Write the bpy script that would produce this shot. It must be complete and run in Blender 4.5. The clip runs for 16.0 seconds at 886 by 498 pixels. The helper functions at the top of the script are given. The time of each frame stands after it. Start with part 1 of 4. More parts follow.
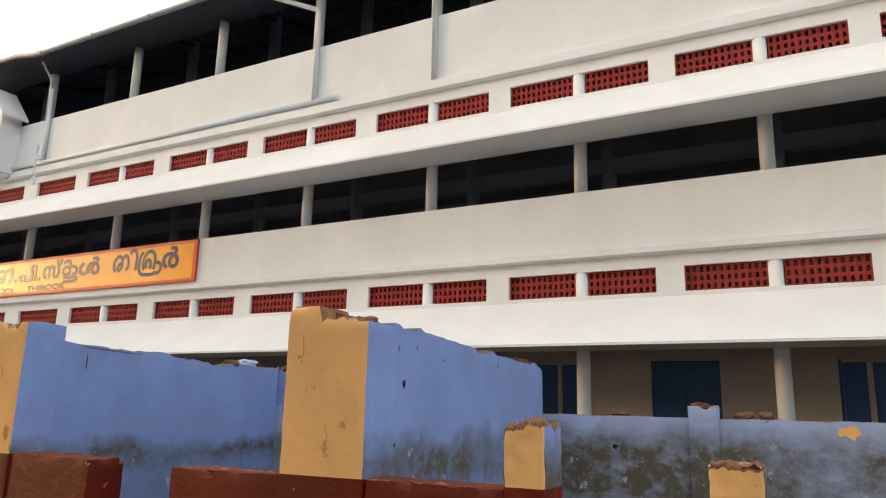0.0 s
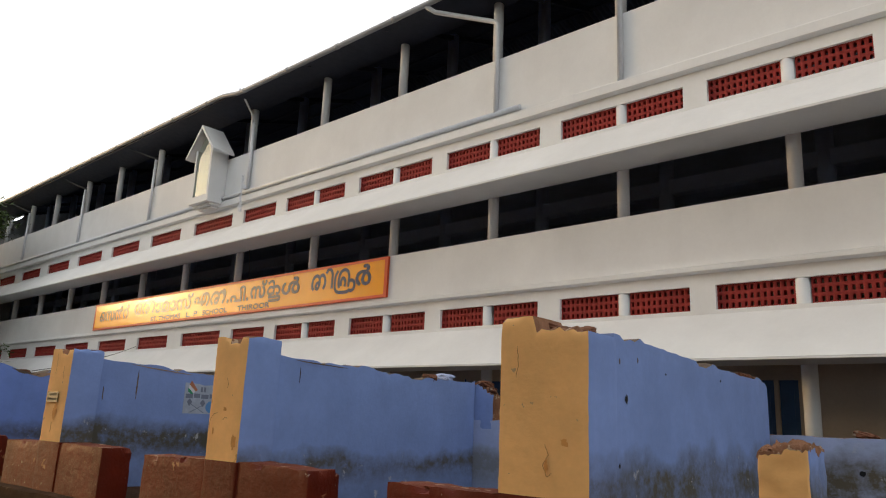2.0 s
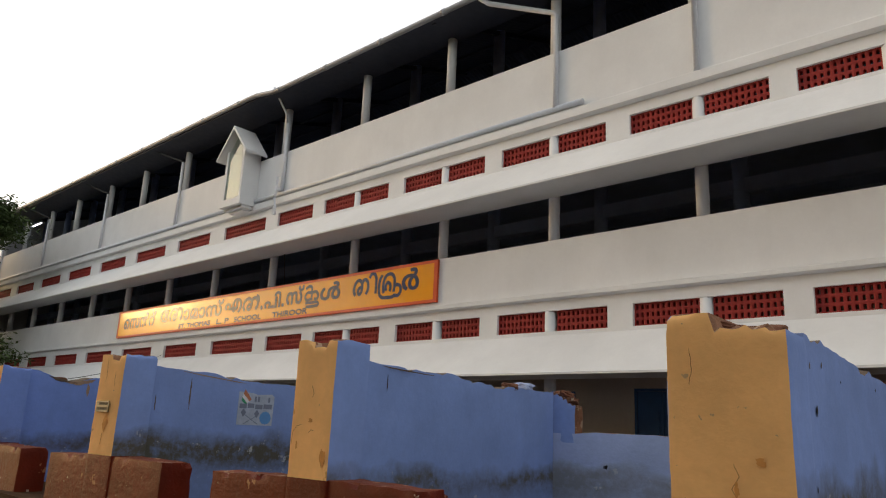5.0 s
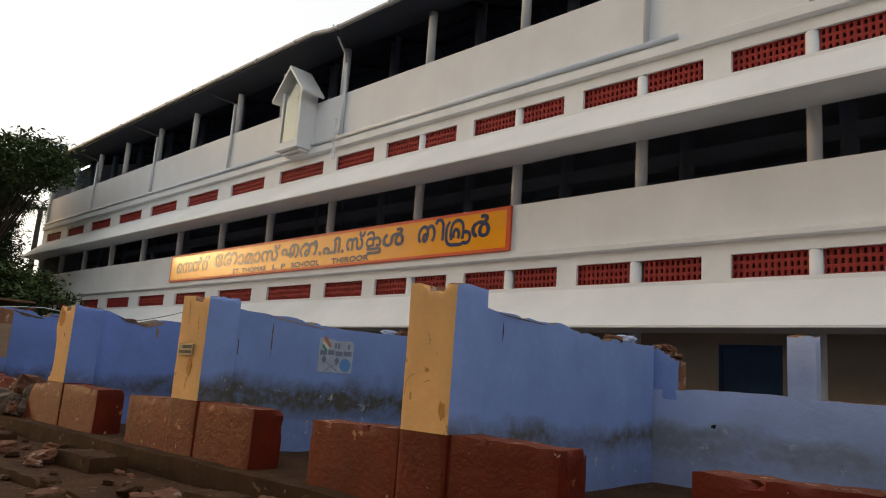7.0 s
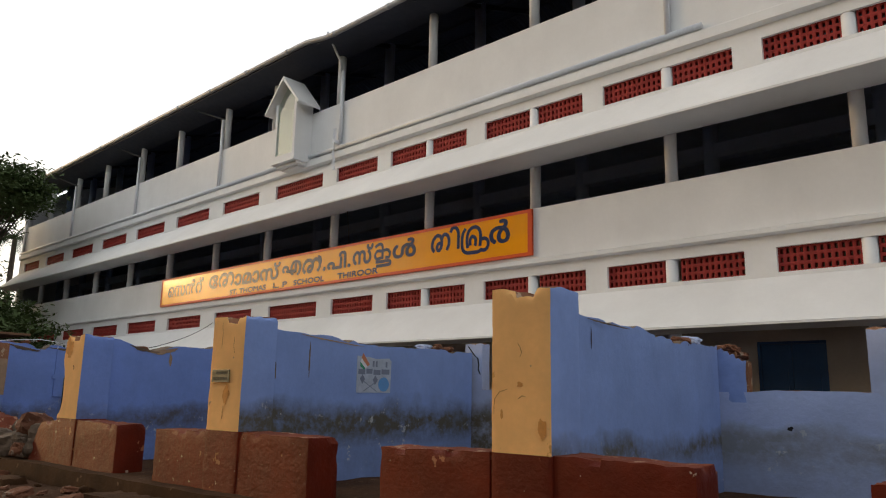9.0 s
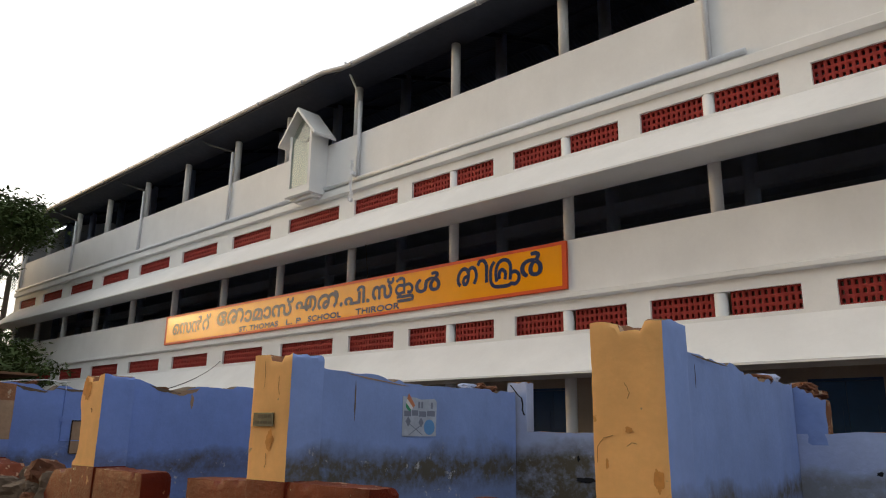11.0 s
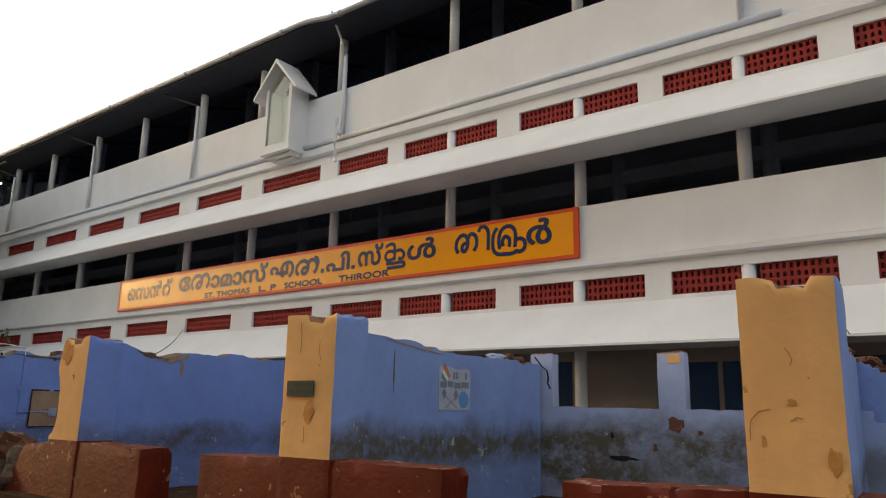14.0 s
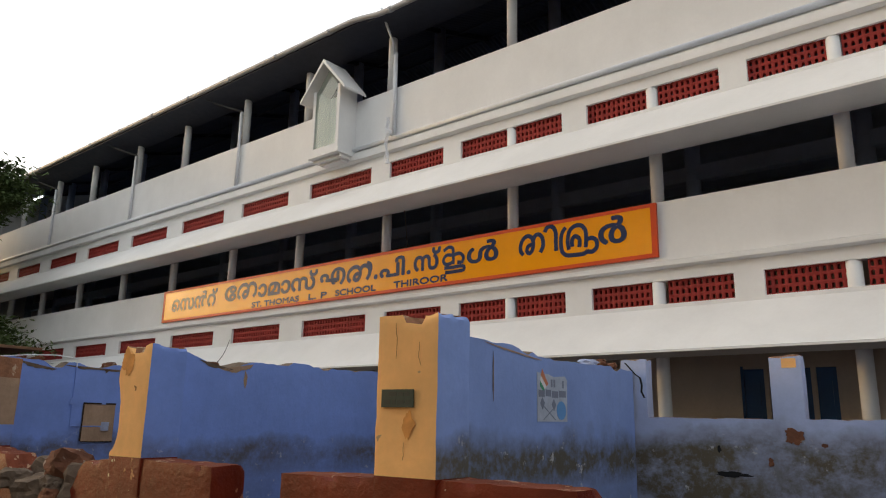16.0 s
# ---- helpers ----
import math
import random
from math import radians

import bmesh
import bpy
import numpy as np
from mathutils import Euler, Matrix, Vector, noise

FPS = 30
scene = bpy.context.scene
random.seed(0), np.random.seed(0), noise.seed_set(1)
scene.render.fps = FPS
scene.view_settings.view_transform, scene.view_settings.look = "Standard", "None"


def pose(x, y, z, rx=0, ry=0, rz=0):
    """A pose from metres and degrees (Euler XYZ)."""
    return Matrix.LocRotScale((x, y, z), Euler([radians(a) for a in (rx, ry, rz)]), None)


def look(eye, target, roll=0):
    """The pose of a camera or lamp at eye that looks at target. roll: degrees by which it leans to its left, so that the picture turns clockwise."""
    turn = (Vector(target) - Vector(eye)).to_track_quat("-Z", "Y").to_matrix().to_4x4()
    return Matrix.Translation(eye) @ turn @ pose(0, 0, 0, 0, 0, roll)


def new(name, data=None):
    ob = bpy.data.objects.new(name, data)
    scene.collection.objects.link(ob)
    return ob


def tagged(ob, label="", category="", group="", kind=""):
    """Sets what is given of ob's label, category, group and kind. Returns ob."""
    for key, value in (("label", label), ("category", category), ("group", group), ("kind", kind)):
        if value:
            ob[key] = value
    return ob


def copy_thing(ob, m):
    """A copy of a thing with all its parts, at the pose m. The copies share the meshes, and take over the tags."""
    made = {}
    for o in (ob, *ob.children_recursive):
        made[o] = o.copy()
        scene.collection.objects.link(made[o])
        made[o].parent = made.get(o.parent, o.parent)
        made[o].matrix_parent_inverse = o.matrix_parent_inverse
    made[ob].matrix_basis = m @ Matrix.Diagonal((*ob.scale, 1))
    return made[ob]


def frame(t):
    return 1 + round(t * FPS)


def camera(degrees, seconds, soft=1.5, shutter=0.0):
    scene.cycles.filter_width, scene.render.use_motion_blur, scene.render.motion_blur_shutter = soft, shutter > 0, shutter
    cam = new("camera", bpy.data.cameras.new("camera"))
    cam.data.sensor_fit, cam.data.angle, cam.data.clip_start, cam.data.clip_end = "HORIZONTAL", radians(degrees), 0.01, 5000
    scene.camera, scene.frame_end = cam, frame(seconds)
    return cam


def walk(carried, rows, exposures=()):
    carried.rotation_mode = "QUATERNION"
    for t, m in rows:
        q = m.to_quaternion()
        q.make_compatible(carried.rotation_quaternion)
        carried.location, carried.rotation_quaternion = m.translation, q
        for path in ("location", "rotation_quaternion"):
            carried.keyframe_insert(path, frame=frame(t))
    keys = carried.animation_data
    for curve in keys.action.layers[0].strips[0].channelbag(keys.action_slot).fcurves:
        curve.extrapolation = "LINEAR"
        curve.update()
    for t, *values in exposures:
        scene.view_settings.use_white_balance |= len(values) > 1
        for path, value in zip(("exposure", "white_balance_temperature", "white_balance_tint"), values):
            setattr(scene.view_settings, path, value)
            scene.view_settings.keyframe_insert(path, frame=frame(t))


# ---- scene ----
cam = camera(62.4, 16.0, soft=1.1)
METRES, EYE, TILT, LEAN, TURN = 8.0, 1.5, 0.26, 0.47, 29.09
ROWS = [
    (0.0, 0.0, 0.0, 0.0, -0.42, 12.24, -1.94),
    (0.5, -0.0147, 0.0021, -0.001, 4.92, 12.21, -1.59),
    (1.0, -0.0226, 0.0109, -0.0031, 10.33, 12.0, -2.33),
    (1.5, -0.0314, 0.0285, -0.0017, 12.23, 13.49, -1.72),
    (2.0, -0.0451, 0.039, -0.001, 13.13, 12.84, -2.84),
    (2.5, -0.0661, 0.049, -0.0055, 13.23, 13.9, -3.05),
    (3.0, -0.0924, 0.0613, -0.0036, 11.05, 13.02, -3.03),
    (5.5, -0.223, 0.1279, -0.0073, 14.82, 13.66, -3.65),
    (6.0, -0.2506, 0.1444, -0.0119, 16.68, 12.88, -5.14),
    (6.5, -0.2885, 0.1519, -0.0143, 15.48, 10.81, -4.19),
    (7.0, -0.3264, 0.1696, -0.0117, 15.63, 9.81, -4.47),
    (7.5, -0.3541, 0.1754, -0.0133, 17.79, 10.44, -3.83),
    (8.0, -0.3921, 0.1924, -0.017, 16.59, 10.66, -3.39),
    (10.5, -0.5493, 0.2521, -0.0076, 12.4, 11.03, 0.1),
    (11.0, -0.5759, 0.2726, -0.009, 13.4, 13.78, -1.19),
    (11.5, -0.6051, 0.2797, -0.0083, 11.73, 14.01, -0.49),
    (12.0, -0.6399, 0.2817, -0.0153, 14.47, 12.51, -2.54),
    (12.5, -0.6681, 0.3044, -0.0149, 16.54, 10.97, -1.33),
    (13.0, -0.6934, 0.3269, -0.0205, 13.01, 9.85, -0.88),
    (13.5, -0.7266, 0.3415, -0.0192, 7.88, 11.56, -0.26),
    (14.0, -0.7534, 0.3629, -0.0179, 8.32, 12.15, -1.74),
    (14.5, -0.7803, 0.3929, -0.0179, 9.39, 13.28, -2.67),
    (15.0, -0.811, 0.4044, -0.0195, 8.06, 11.8, -0.73),
    (15.5, -0.8348, 0.4256, -0.0189, 9.54, 11.08, -2.37),
    (16.0, -0.8563, 0.4493, -0.0207, 10.57, 12.98, -1.4),
]
walk(cam, [(t, pose(0, 0, EYE, TILT, LEAN, TURN) @ pose(METRES * x, METRES * y, METRES * z, 90 + pitch, roll, yaw)) for t, x, y, z, yaw, pitch, roll in ROWS],
     exposures=[(0.0, 0.56), (0.6, 0.45), (1.5, 0.16), (2.5, -0.06), (5.5, -0.12), (7.5, -0.24), (10.5, -0.02), (12.5, -0.20), (14.0, -0.05), (16.0, 0.10)])

# ---- light ----
SUN_DIR = Vector((-0.911, -0.396, 0.119)).normalized()
world = bpy.data.worlds.new("sky_world")
scene.world = world
world.use_nodes = True
wn = world.node_tree.nodes
wn.clear()
sky = wn.new("ShaderNodeTexSky")
sky.sky_type = "NISHITA"
sky.sun_disc = False
sky.sun_elevation = math.asin(SUN_DIR.z)
sky.sun_rotation = math.atan2(SUN_DIR.x, SUN_DIR.y)
sky.air_density, sky.dust_density, sky.ozone_density = 1.0, 5.0, 1.0
haze = wn.new("ShaderNodeMix")
haze.data_type = "RGBA"
haze.inputs[0].default_value = 0.52
haze.inputs[7].default_value = (11.1, 11.0, 10.7, 1)
bg = wn.new("ShaderNodeBackground")
bg.inputs["Strength"].default_value = 0.18
wout = wn.new("ShaderNodeOutputWorld")
world.node_tree.links.new(sky.outputs[0], haze.inputs[6])
world.node_tree.links.new(haze.outputs[2], bg.inputs["Color"])
world.node_tree.links.new(bg.outputs[0], wout.inputs[0])

sun_data = bpy.data.lights.new("sun", "SUN")
sun_data.energy, sun_data.angle, sun_data.color = 0.62, radians(6), (1.0, 0.62, 0.26)
sun = new("sun", sun_data)
sun.matrix_world = look(SUN_DIR * 60, (0, 0, 0))


# ---- materials ----
def material(name, base, rough=0.8, metal=0.0, var=0.12, scale=0.9, grain=18.0, grain_amt=0.08, bump=0.15,
             bump_scale=30.0, patches=(), band=None, coat=0.0, spec=0.5, emit=0.0, per_object=0.0):
    """Painted or raw surface: large blotches, fine grain, relief, flaked patches and a damp band with a ragged shape."""
    m = bpy.data.materials.new(name)
    m.use_nodes = True
    n, l = m.node_tree.nodes, m.node_tree.links
    b = n["Principled BSDF"]
    b.inputs["Roughness"].default_value = rough
    b.inputs["Metallic"].default_value = metal
    b.inputs["Specular IOR Level"].default_value = spec
    b.inputs["Coat Weight"].default_value = coat
    b.inputs["Coat Roughness"].default_value = 0.13
    geo = n.new("ShaderNodeNewGeometry")

    def noise_tex(s, detail=5.0, rough_n=0.6, stretch=None):
        t = n.new("ShaderNodeTexNoise")
        t.inputs["Scale"].default_value, t.inputs["Detail"].default_value, t.inputs["Roughness"].default_value = s, detail, rough_n
        if stretch:
            mp = n.new("ShaderNodeVectorMath")
            mp.operation = "MULTIPLY"
            mp.inputs[1].default_value = stretch
            l.new(geo.outputs["Position"], mp.inputs[0])
            l.new(mp.outputs[0], t.inputs["Vector"])
        else:
            l.new(geo.outputs["Position"], t.inputs["Vector"])
        return t.outputs["Fac"]

    def ramp(sock, lo, hi, a=0.0, z=1.0):
        r = n.new("ShaderNodeMapRange")
        r.inputs[1].default_value, r.inputs[2].default_value, r.inputs[3].default_value, r.inputs[4].default_value = lo, hi, a, z
        l.new(sock, r.inputs[0])
        return r.outputs[0]

    def mix(fac, a, c, mode="MIX"):
        x = n.new("ShaderNodeMix")
        x.data_type, x.blend_type = "RGBA", mode
        if isinstance(fac, float):
            x.inputs[0].default_value = fac
        else:
            l.new(fac, x.inputs[0])
        for s, v in ((6, a), (7, c)):
            if isinstance(v, tuple):
                x.inputs[s].default_value = (*v, 1)
            else:
                l.new(v, x.inputs[s])
        return x.outputs[2]

    def times(a, c):
        x = n.new("ShaderNodeMath")
        x.operation = "MULTIPLY"
        for s, v in ((0, a), (1, c)):
            if isinstance(v, float):
                x.inputs[s].default_value = v
            else:
                l.new(v, x.inputs[s])
        return x.outputs[0]

    dark = tuple(c * (1 - 2.2 * var) for c in base)
    col = mix(ramp(noise_tex(scale), 0.35, 0.7), dark, base)
    col = mix(ramp(noise_tex(scale * 4.1, stretch=(1, 1, 0.22)), 0.5, 0.85, 0, var * 2.0), col, tuple(c * 0.55 for c in base))
    col = mix(ramp(noise_tex(grain), 0.3, 0.75, 0, grain_amt * 3), col, tuple(min(1, c * 0.6) for c in base))
    if per_object:
        info = n.new("ShaderNodeObjectInfo")
        col = mix(ramp(info.outputs["Random"], 0, 1, 0, per_object), col, tuple(c * 0.45 for c in base))
    if band:
        z0, z1, zt, tint = band
        sep = n.new("ShaderNodeSeparateXYZ")
        l.new(geo.outputs["Position"], sep.inputs[0])
        wob = n.new("ShaderNodeMath")
        wob.operation = "MULTIPLY_ADD"
        wob.inputs[1].default_value = 0.75
        l.new(noise_tex(1.5, 4.0, 0.55), wob.inputs[0])
        l.new(sep.outputs[2], wob.inputs[2])
        low = times(ramp(wob.outputs[0], z1 + 0.36, zt + 0.36, 1, 0), ramp(noise_tex(0.75, 3.0), 0.36, 0.54, 0.6, 1))
        bot = ramp(sep.outputs[2], z0 - 0.15, z0 + 0.1, 0.25, 1)
        rag = ramp(noise_tex(2.1, 9.0, 0.68, (1, 1, 1.5)), 0.32, 0.52, 0.4, 1)
        fine = ramp(noise_tex(9.0, 8.0, 0.72), 0.28, 0.60, 0.55, 1)
        col = mix(times(times(times(low, bot), times(rag, fine)), 1.2), col, tint)
        pale = ramp(noise_tex(5.0, 8.0, 0.7), 0.62, 0.66)
        col = mix(times(times(low, pale), 0.7), col, (0.52, 0.53, 0.55))
    for s, lo, tint in patches:
        col = mix(ramp(noise_tex(s, 6.0, 0.55), lo, lo + 0.012), col, tint)
    l.new(col, b.inputs["Base Color"])
    if emit:
        l.new(col, b.inputs["Emission Color"])
        b.inputs["Emission Strength"].default_value = emit
    if bump:
        bp = n.new("ShaderNodeBump")
        bp.inputs["Strength"].default_value, bp.inputs["Distance"].default_value = bump, 0.02
        l.new(noise_tex(bump_scale, 8.0, 0.65), bp.inputs["Height"])
        l.new(bp.outputs[0], b.inputs["Normal"])
        rr = ramp(noise_tex(scale * 6), 0.3, 0.7, max(0.02, rough - 0.08), min(1, rough + 0.08))
        l.new(rr, b.inputs["Roughness"])
    return m


WHITE = material("white_limewash", (0.785, 0.80, 0.81), 0.75, var=0.05, scale=0.6, grain_amt=0.025, bump=0.10, bump_scale=9)
CREAM = material("cream_wall_paint", (0.56, 0.49, 0.41), 0.85, var=0.08)
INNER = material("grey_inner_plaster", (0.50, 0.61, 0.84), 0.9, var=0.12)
# Darker copy of the inner plaster: the hall's bluish dimness is in its colour.
HALL_DIM = material("dim_hall_plaster", (0.34, 0.45, 0.62), 0.9, var=0.10)
CONCRETE = material("bare_concrete_floor", (0.30, 0.28, 0.26), 0.9, var=0.15)
JALI = material("red_painted_clay", (0.30, 0.028, 0.022), 0.75, spec=0.3, var=0.12, scale=2.0)
ROOF = material("weathered_roof_sheet", (0.066, 0.080, 0.13), 0.7, var=0.2, scale=0.7)
# Rafter steel, darkened to carry the shade under the roof.
RAFTER_AND_SHADE = material("dark_rafter_and_eave_shade", (0.030, 0.037, 0.062), 0.6, var=0.1)
# Dark wire colour, also for pipe elbows painted as shaded by the roof.
SHADED_ELBOW_WIRE = material("shaded_elbow_and_wire", (0.05, 0.055, 0.065), 0.7, var=0.1, bump=0)
GUTTER = material("grey_gutter_pipe", (0.42, 0.43, 0.45), 0.5, var=0.08)
PVC = material("white_painted_pipe", (0.78, 0.81, 0.86), 0.45, var=0.05, bump=0.04)
BLUEDOOR = material("dark_blue_door_paint", (0.018, 0.09, 0.24), 0.45, var=0.15)
SIGN = material("orange_sign_sheet", (0.90, 0.36, 0.004), 0.19, var=0.04, scale=1.2, grain_amt=0.02, bump=0.05, bump_scale=2.2, spec=0.36)
SIGNEDGE = material("red_sign_border", (0.66, 0.075, 0.012), 0.4, var=0.05, bump=0.02, spec=0.25)
LETTER = material("navy_sign_paint", (0.030, 0.042, 0.105), 0.22, var=0.08, bump=0.02, spec=0.25)
BLUE = material("blue_limewash", (0.225, 0.330, 0.665), 0.9, var=0.07, scale=1.4, grain_amt=0.05, bump=0.25, bump_scale=14,
                patches=((2.6, 0.735, (0.42, 0.42, 0.45)),), band=(0.85, 1.12, 1.38, (0.085, 0.080, 0.062)))
BLUE_DEEP = material("deep_blue_limewash", (0.180, 0.285, 0.690), 0.9, var=0.08, scale=1.4, grain_amt=0.05, bump=0.25, bump_scale=14,
                     patches=((2.6, 0.745, (0.36, 0.36, 0.42)),), band=(0.80, 0.98, 1.20, (0.085, 0.09, 0.12)))
BLUE_FAINT = material("blue_limewash_faint_stains", (0.235, 0.345, 0.685), 0.9, var=0.07, scale=1.4, grain_amt=0.05, bump=0.25, bump_scale=14,
                      patches=((2.6, 0.745, (0.42, 0.42, 0.45)),), band=(0.80, 0.92, 1.10, (0.10, 0.10, 0.10)))
PALE_FAINT = material("pale_blue_limewash_faint_stains", (0.40, 0.49, 0.76), 0.9, var=0.09, scale=1.2, grain_amt=0.06, bump=0.3, bump_scale=14,
                      band=(0.70, 0.95, 1.15, (0.22, 0.24, 0.28)))
PALE = material("pale_blue_limewash", (0.42, 0.495, 0.73), 0.9, var=0.10, scale=1.2, grain_amt=0.06, bump=0.3, bump_scale=14,
                patches=((3.1, 0.73, (0.50, 0.44, 0.38)),), band=(0.45, 1.16, 1.44, (0.105, 0.090, 0.060)))
YELLOW = material("ochre_yellow_limewash", (0.96, 0.54, 0.20), 0.9, var=0.08, scale=1.6, grain_amt=0.05, bump=0.28, bump_scale=9,
                  patches=((2.9, 0.70, (0.60, 0.29, 0.07)), (8.0, 0.70, (0.45, 0.30, 0.15))))
RED = material("oxide_red_plaster", (0.165, 0.017, 0.003), 0.5, spec=0.2, var=0.18, scale=1.8, grain_amt=0.10, bump=0.55, bump_scale=20,
               patches=((4.3, 0.67, (0.33, 0.13, 0.06)), (9.0, 0.69, (0.40, 0.30, 0.22))), band=None)
CORE = material("broken_laterite_core", (0.22, 0.085, 0.042), 0.95, var=0.25, scale=5, grain=24, grain_amt=0.2, bump=0.9, bump_scale=16,
                patches=((7.0, 0.62, (0.26, 0.19, 0.14)),))
PLASTER = material("torn_grey_plaster", (0.19, 0.135, 0.095), 0.95, var=0.25, scale=4, bump=0.8, bump_scale=14)
SOIL = material("red_brown_soil", (0.082, 0.036, 0.016), 0.95, var=0.25, scale=1.1, grain=26, grain_amt=0.2, bump=0.9, bump_scale=12, spec=0.15,
                patches=((9.0, 0.64, (0.15, 0.10, 0.075)), (5.0, 0.66, (0.03, 0.016, 0.009))))
SLAB = material("weathered_stone_slab", (0.080, 0.038, 0.017), 0.92, var=0.24, scale=2.4, grain_amt=0.16, bump=0.8, bump_scale=11, spec=0.15,
                patches=((6.0, 0.66, (0.14, 0.085, 0.05)),))
WOOD = material("old_brown_timber", (0.19, 0.095, 0.045), 0.8, var=0.22, scale=3, bump=0.5)
BARK = material("tree_bark", (0.07, 0.05, 0.035), 0.9, var=0.2, scale=4, bump=0.7)


def leaf_material(name, base):
    m = material(name, base, 0.85, var=0.2, scale=1.5, bump=0, spec=0.12)
    return m


LEAF = leaf_material("dark_green_leaves", (0.085, 0.125, 0.048))
PALM = leaf_material("palm_leaves", (0.05, 0.075, 0.03))


def glass_material():
    m = bpy.data.materials.new("niche_glass")
    m.use_nodes = True
    b = m.node_tree.nodes["Principled BSDF"]
    b.inputs["Base Color"].default_value = (0.85, 0.95, 0.9, 1)
    b.inputs["Roughness"].default_value = 0.03
    b.inputs["Transmission Weight"].default_value = 1.0
    b.inputs["IOR"].default_value = 1.5
    return m


GLASS = glass_material()


# ---- building helpers ----
def finish(name, bm, mats, smooth=False):
    me = bpy.data.meshes.new(name)
    bmesh.ops.recalc_face_normals(bm, faces=bm.faces)
    if smooth:
        for f in bm.faces:
            f.smooth = len(f.verts) == 4
    bm.to_mesh(me)
    bm.free()
    for m in mats if isinstance(mats, (list, tuple)) else (mats,):
        me.materials.append(m)
    return new(name, me)


def thing(name, at, label, category, group="", kind=""):
    e = new(name)
    e.location = at
    e.empty_display_size = 0.3
    return tagged(e, label, category, group, kind)


def part(name, bm, mats, parent, label="", smooth=False):
    ob = finish(name, bm, mats, smooth)
    ob.parent = parent
    if parent.type == "EMPTY":
        ob.matrix_parent_inverse = Matrix.Translation(-Vector(parent.location))
    return tagged(ob, label)


def box(x0, x1, y0, y1, z0, z1, bm=None, bevel=0.0):
    own = bmesh.new()
    v = [own.verts.new((x, y, z)) for z in (z0, z1) for y in (y0, y1) for x in (x0, x1)]
    for f in ((0, 1, 3, 2), (4, 6, 7, 5), (0, 4, 5, 1), (2, 3, 7, 6), (0, 2, 6, 4), (1, 5, 7, 3)):
        own.faces.new([v[i] for i in f])
    if bevel:
        bmesh.ops.bevel(own, geom=own.edges[:], offset=bevel, segments=2, affect="EDGES")
    return join(bm, own)


def join(bm, own):
    if bm is None:
        return own
    me = bpy.data.meshes.new("tmp")
    own.to_mesh(me)
    own.free()
    bm.from_mesh(me)
    bpy.data.meshes.remove(me)
    return bm


def prism_x(profile, x0, x1, bm=None):
    """A (y, z) outline drawn out along x."""
    own = bmesh.new()
    a = [own.verts.new((x0, y, z)) for y, z in profile]
    b = [own.verts.new((x1, y, z)) for y, z in profile]
    k = len(profile)
    for i in range(k):
        own.faces.new((a[i], a[(i + 1) % k], b[(i + 1) % k], b[i]))
    own.faces.new(a[::-1])
    own.faces.new(b)
    return join(bm, own)


def tube(points, r, bm=None, n=10, r_end=None):
    own = bmesh.new()
    pts = [Vector(p) for p in points]
    rings = []
    for i, p in enumerate(pts):
        d = (pts[min(i + 1, len(pts) - 1)] - pts[max(i - 1, 0)]).normalized()
        side = d.cross(Vector((0, 0, 1)) if abs(d.z) < 0.9 else Vector((1, 0, 0))).normalized()
        up = side.cross(d)
        rr = r if r_end is None else r + (r_end - r) * i / (len(pts) - 1)
        rings.append([own.verts.new(p + rr * (math.cos(q) * side + math.sin(q) * up)) for q in (2 * math.pi * j / n for j in range(n))])
    for a, b in zip(rings, rings[1:]):
        for j in range(n):
            own.faces.new((a[j], a[(j + 1) % n], b[(j + 1) % n], b[j]))
    own.faces.new(rings[0])
    own.faces.new(rings[-1][::-1])
    return join(bm, own)


# ---- ground ----
def make_ground():
    bm = bmesh.new()
    n = 120
    xs = [-34 + 46 * i / n for i in range(n + 1)]
    ys = [-6 + 17 * i / 60 for i in range(61)]
    far = 900
    xs = [-far, -120] + xs + [60, far]
    ys = [-far, -60] + ys + [60, far]
    grid = []
    for y in ys:
        row = []
        for x in xs:
            inside = -34 <= x <= 12 and -6 <= y <= 11
            z = 0.05
            if inside:
                z += 0.035 * noise.noise((x * 1.3, y * 1.3, 0)) + 0.02 * noise.noise((x * 5, y * 5, 3))
            row.append(bm.verts.new((x, y, z)))
        grid.append(row)
    for a, b in zip(grid, grid[1:]):
        for i in range(len(a) - 1):
            bm.faces.new((a[i], a[i + 1], b[i + 1], b[i]))
    ob = finish("ground", bm, SOIL, smooth=True)
    tagged(ob, "trodden red-brown soil strewn with grit", "ground", kind="structure")


make_ground()

# ---- school building ----
X_LEFT, X_RIGHT = -44.3, 5.4
FACE = 11.52
COLS = [5.1, 2.17, -0.76, -3.71, -6.66, -9.68, -12.66, -15.72, -19.27, -22.40, -25.36, -28.48, -31.62, -34.83, -38.0, -41.1, -44.05]
SPLIT = -17.4
school = thing("school_building", (-20, 15, 0), "long three-storey white school with red clay vent screens and sheet roof", "school building")


def grille_spans():
    spans = []
    for c in COLS:
        if c > SPLIT:
            spans += [(c - 1.35, c - 0.165), (c + 0.06, c + 1.17)]
    left = [c for c in COLS if c < SPLIT]
    spans.append((-19.20, -17.56))
    for a, b in zip(left, left[1:]):
        spans.append((b + 0.34, a - 0.54))
    return sorted(s for s in spans if s[1] < X_RIGHT)


SPANS = grille_spans()


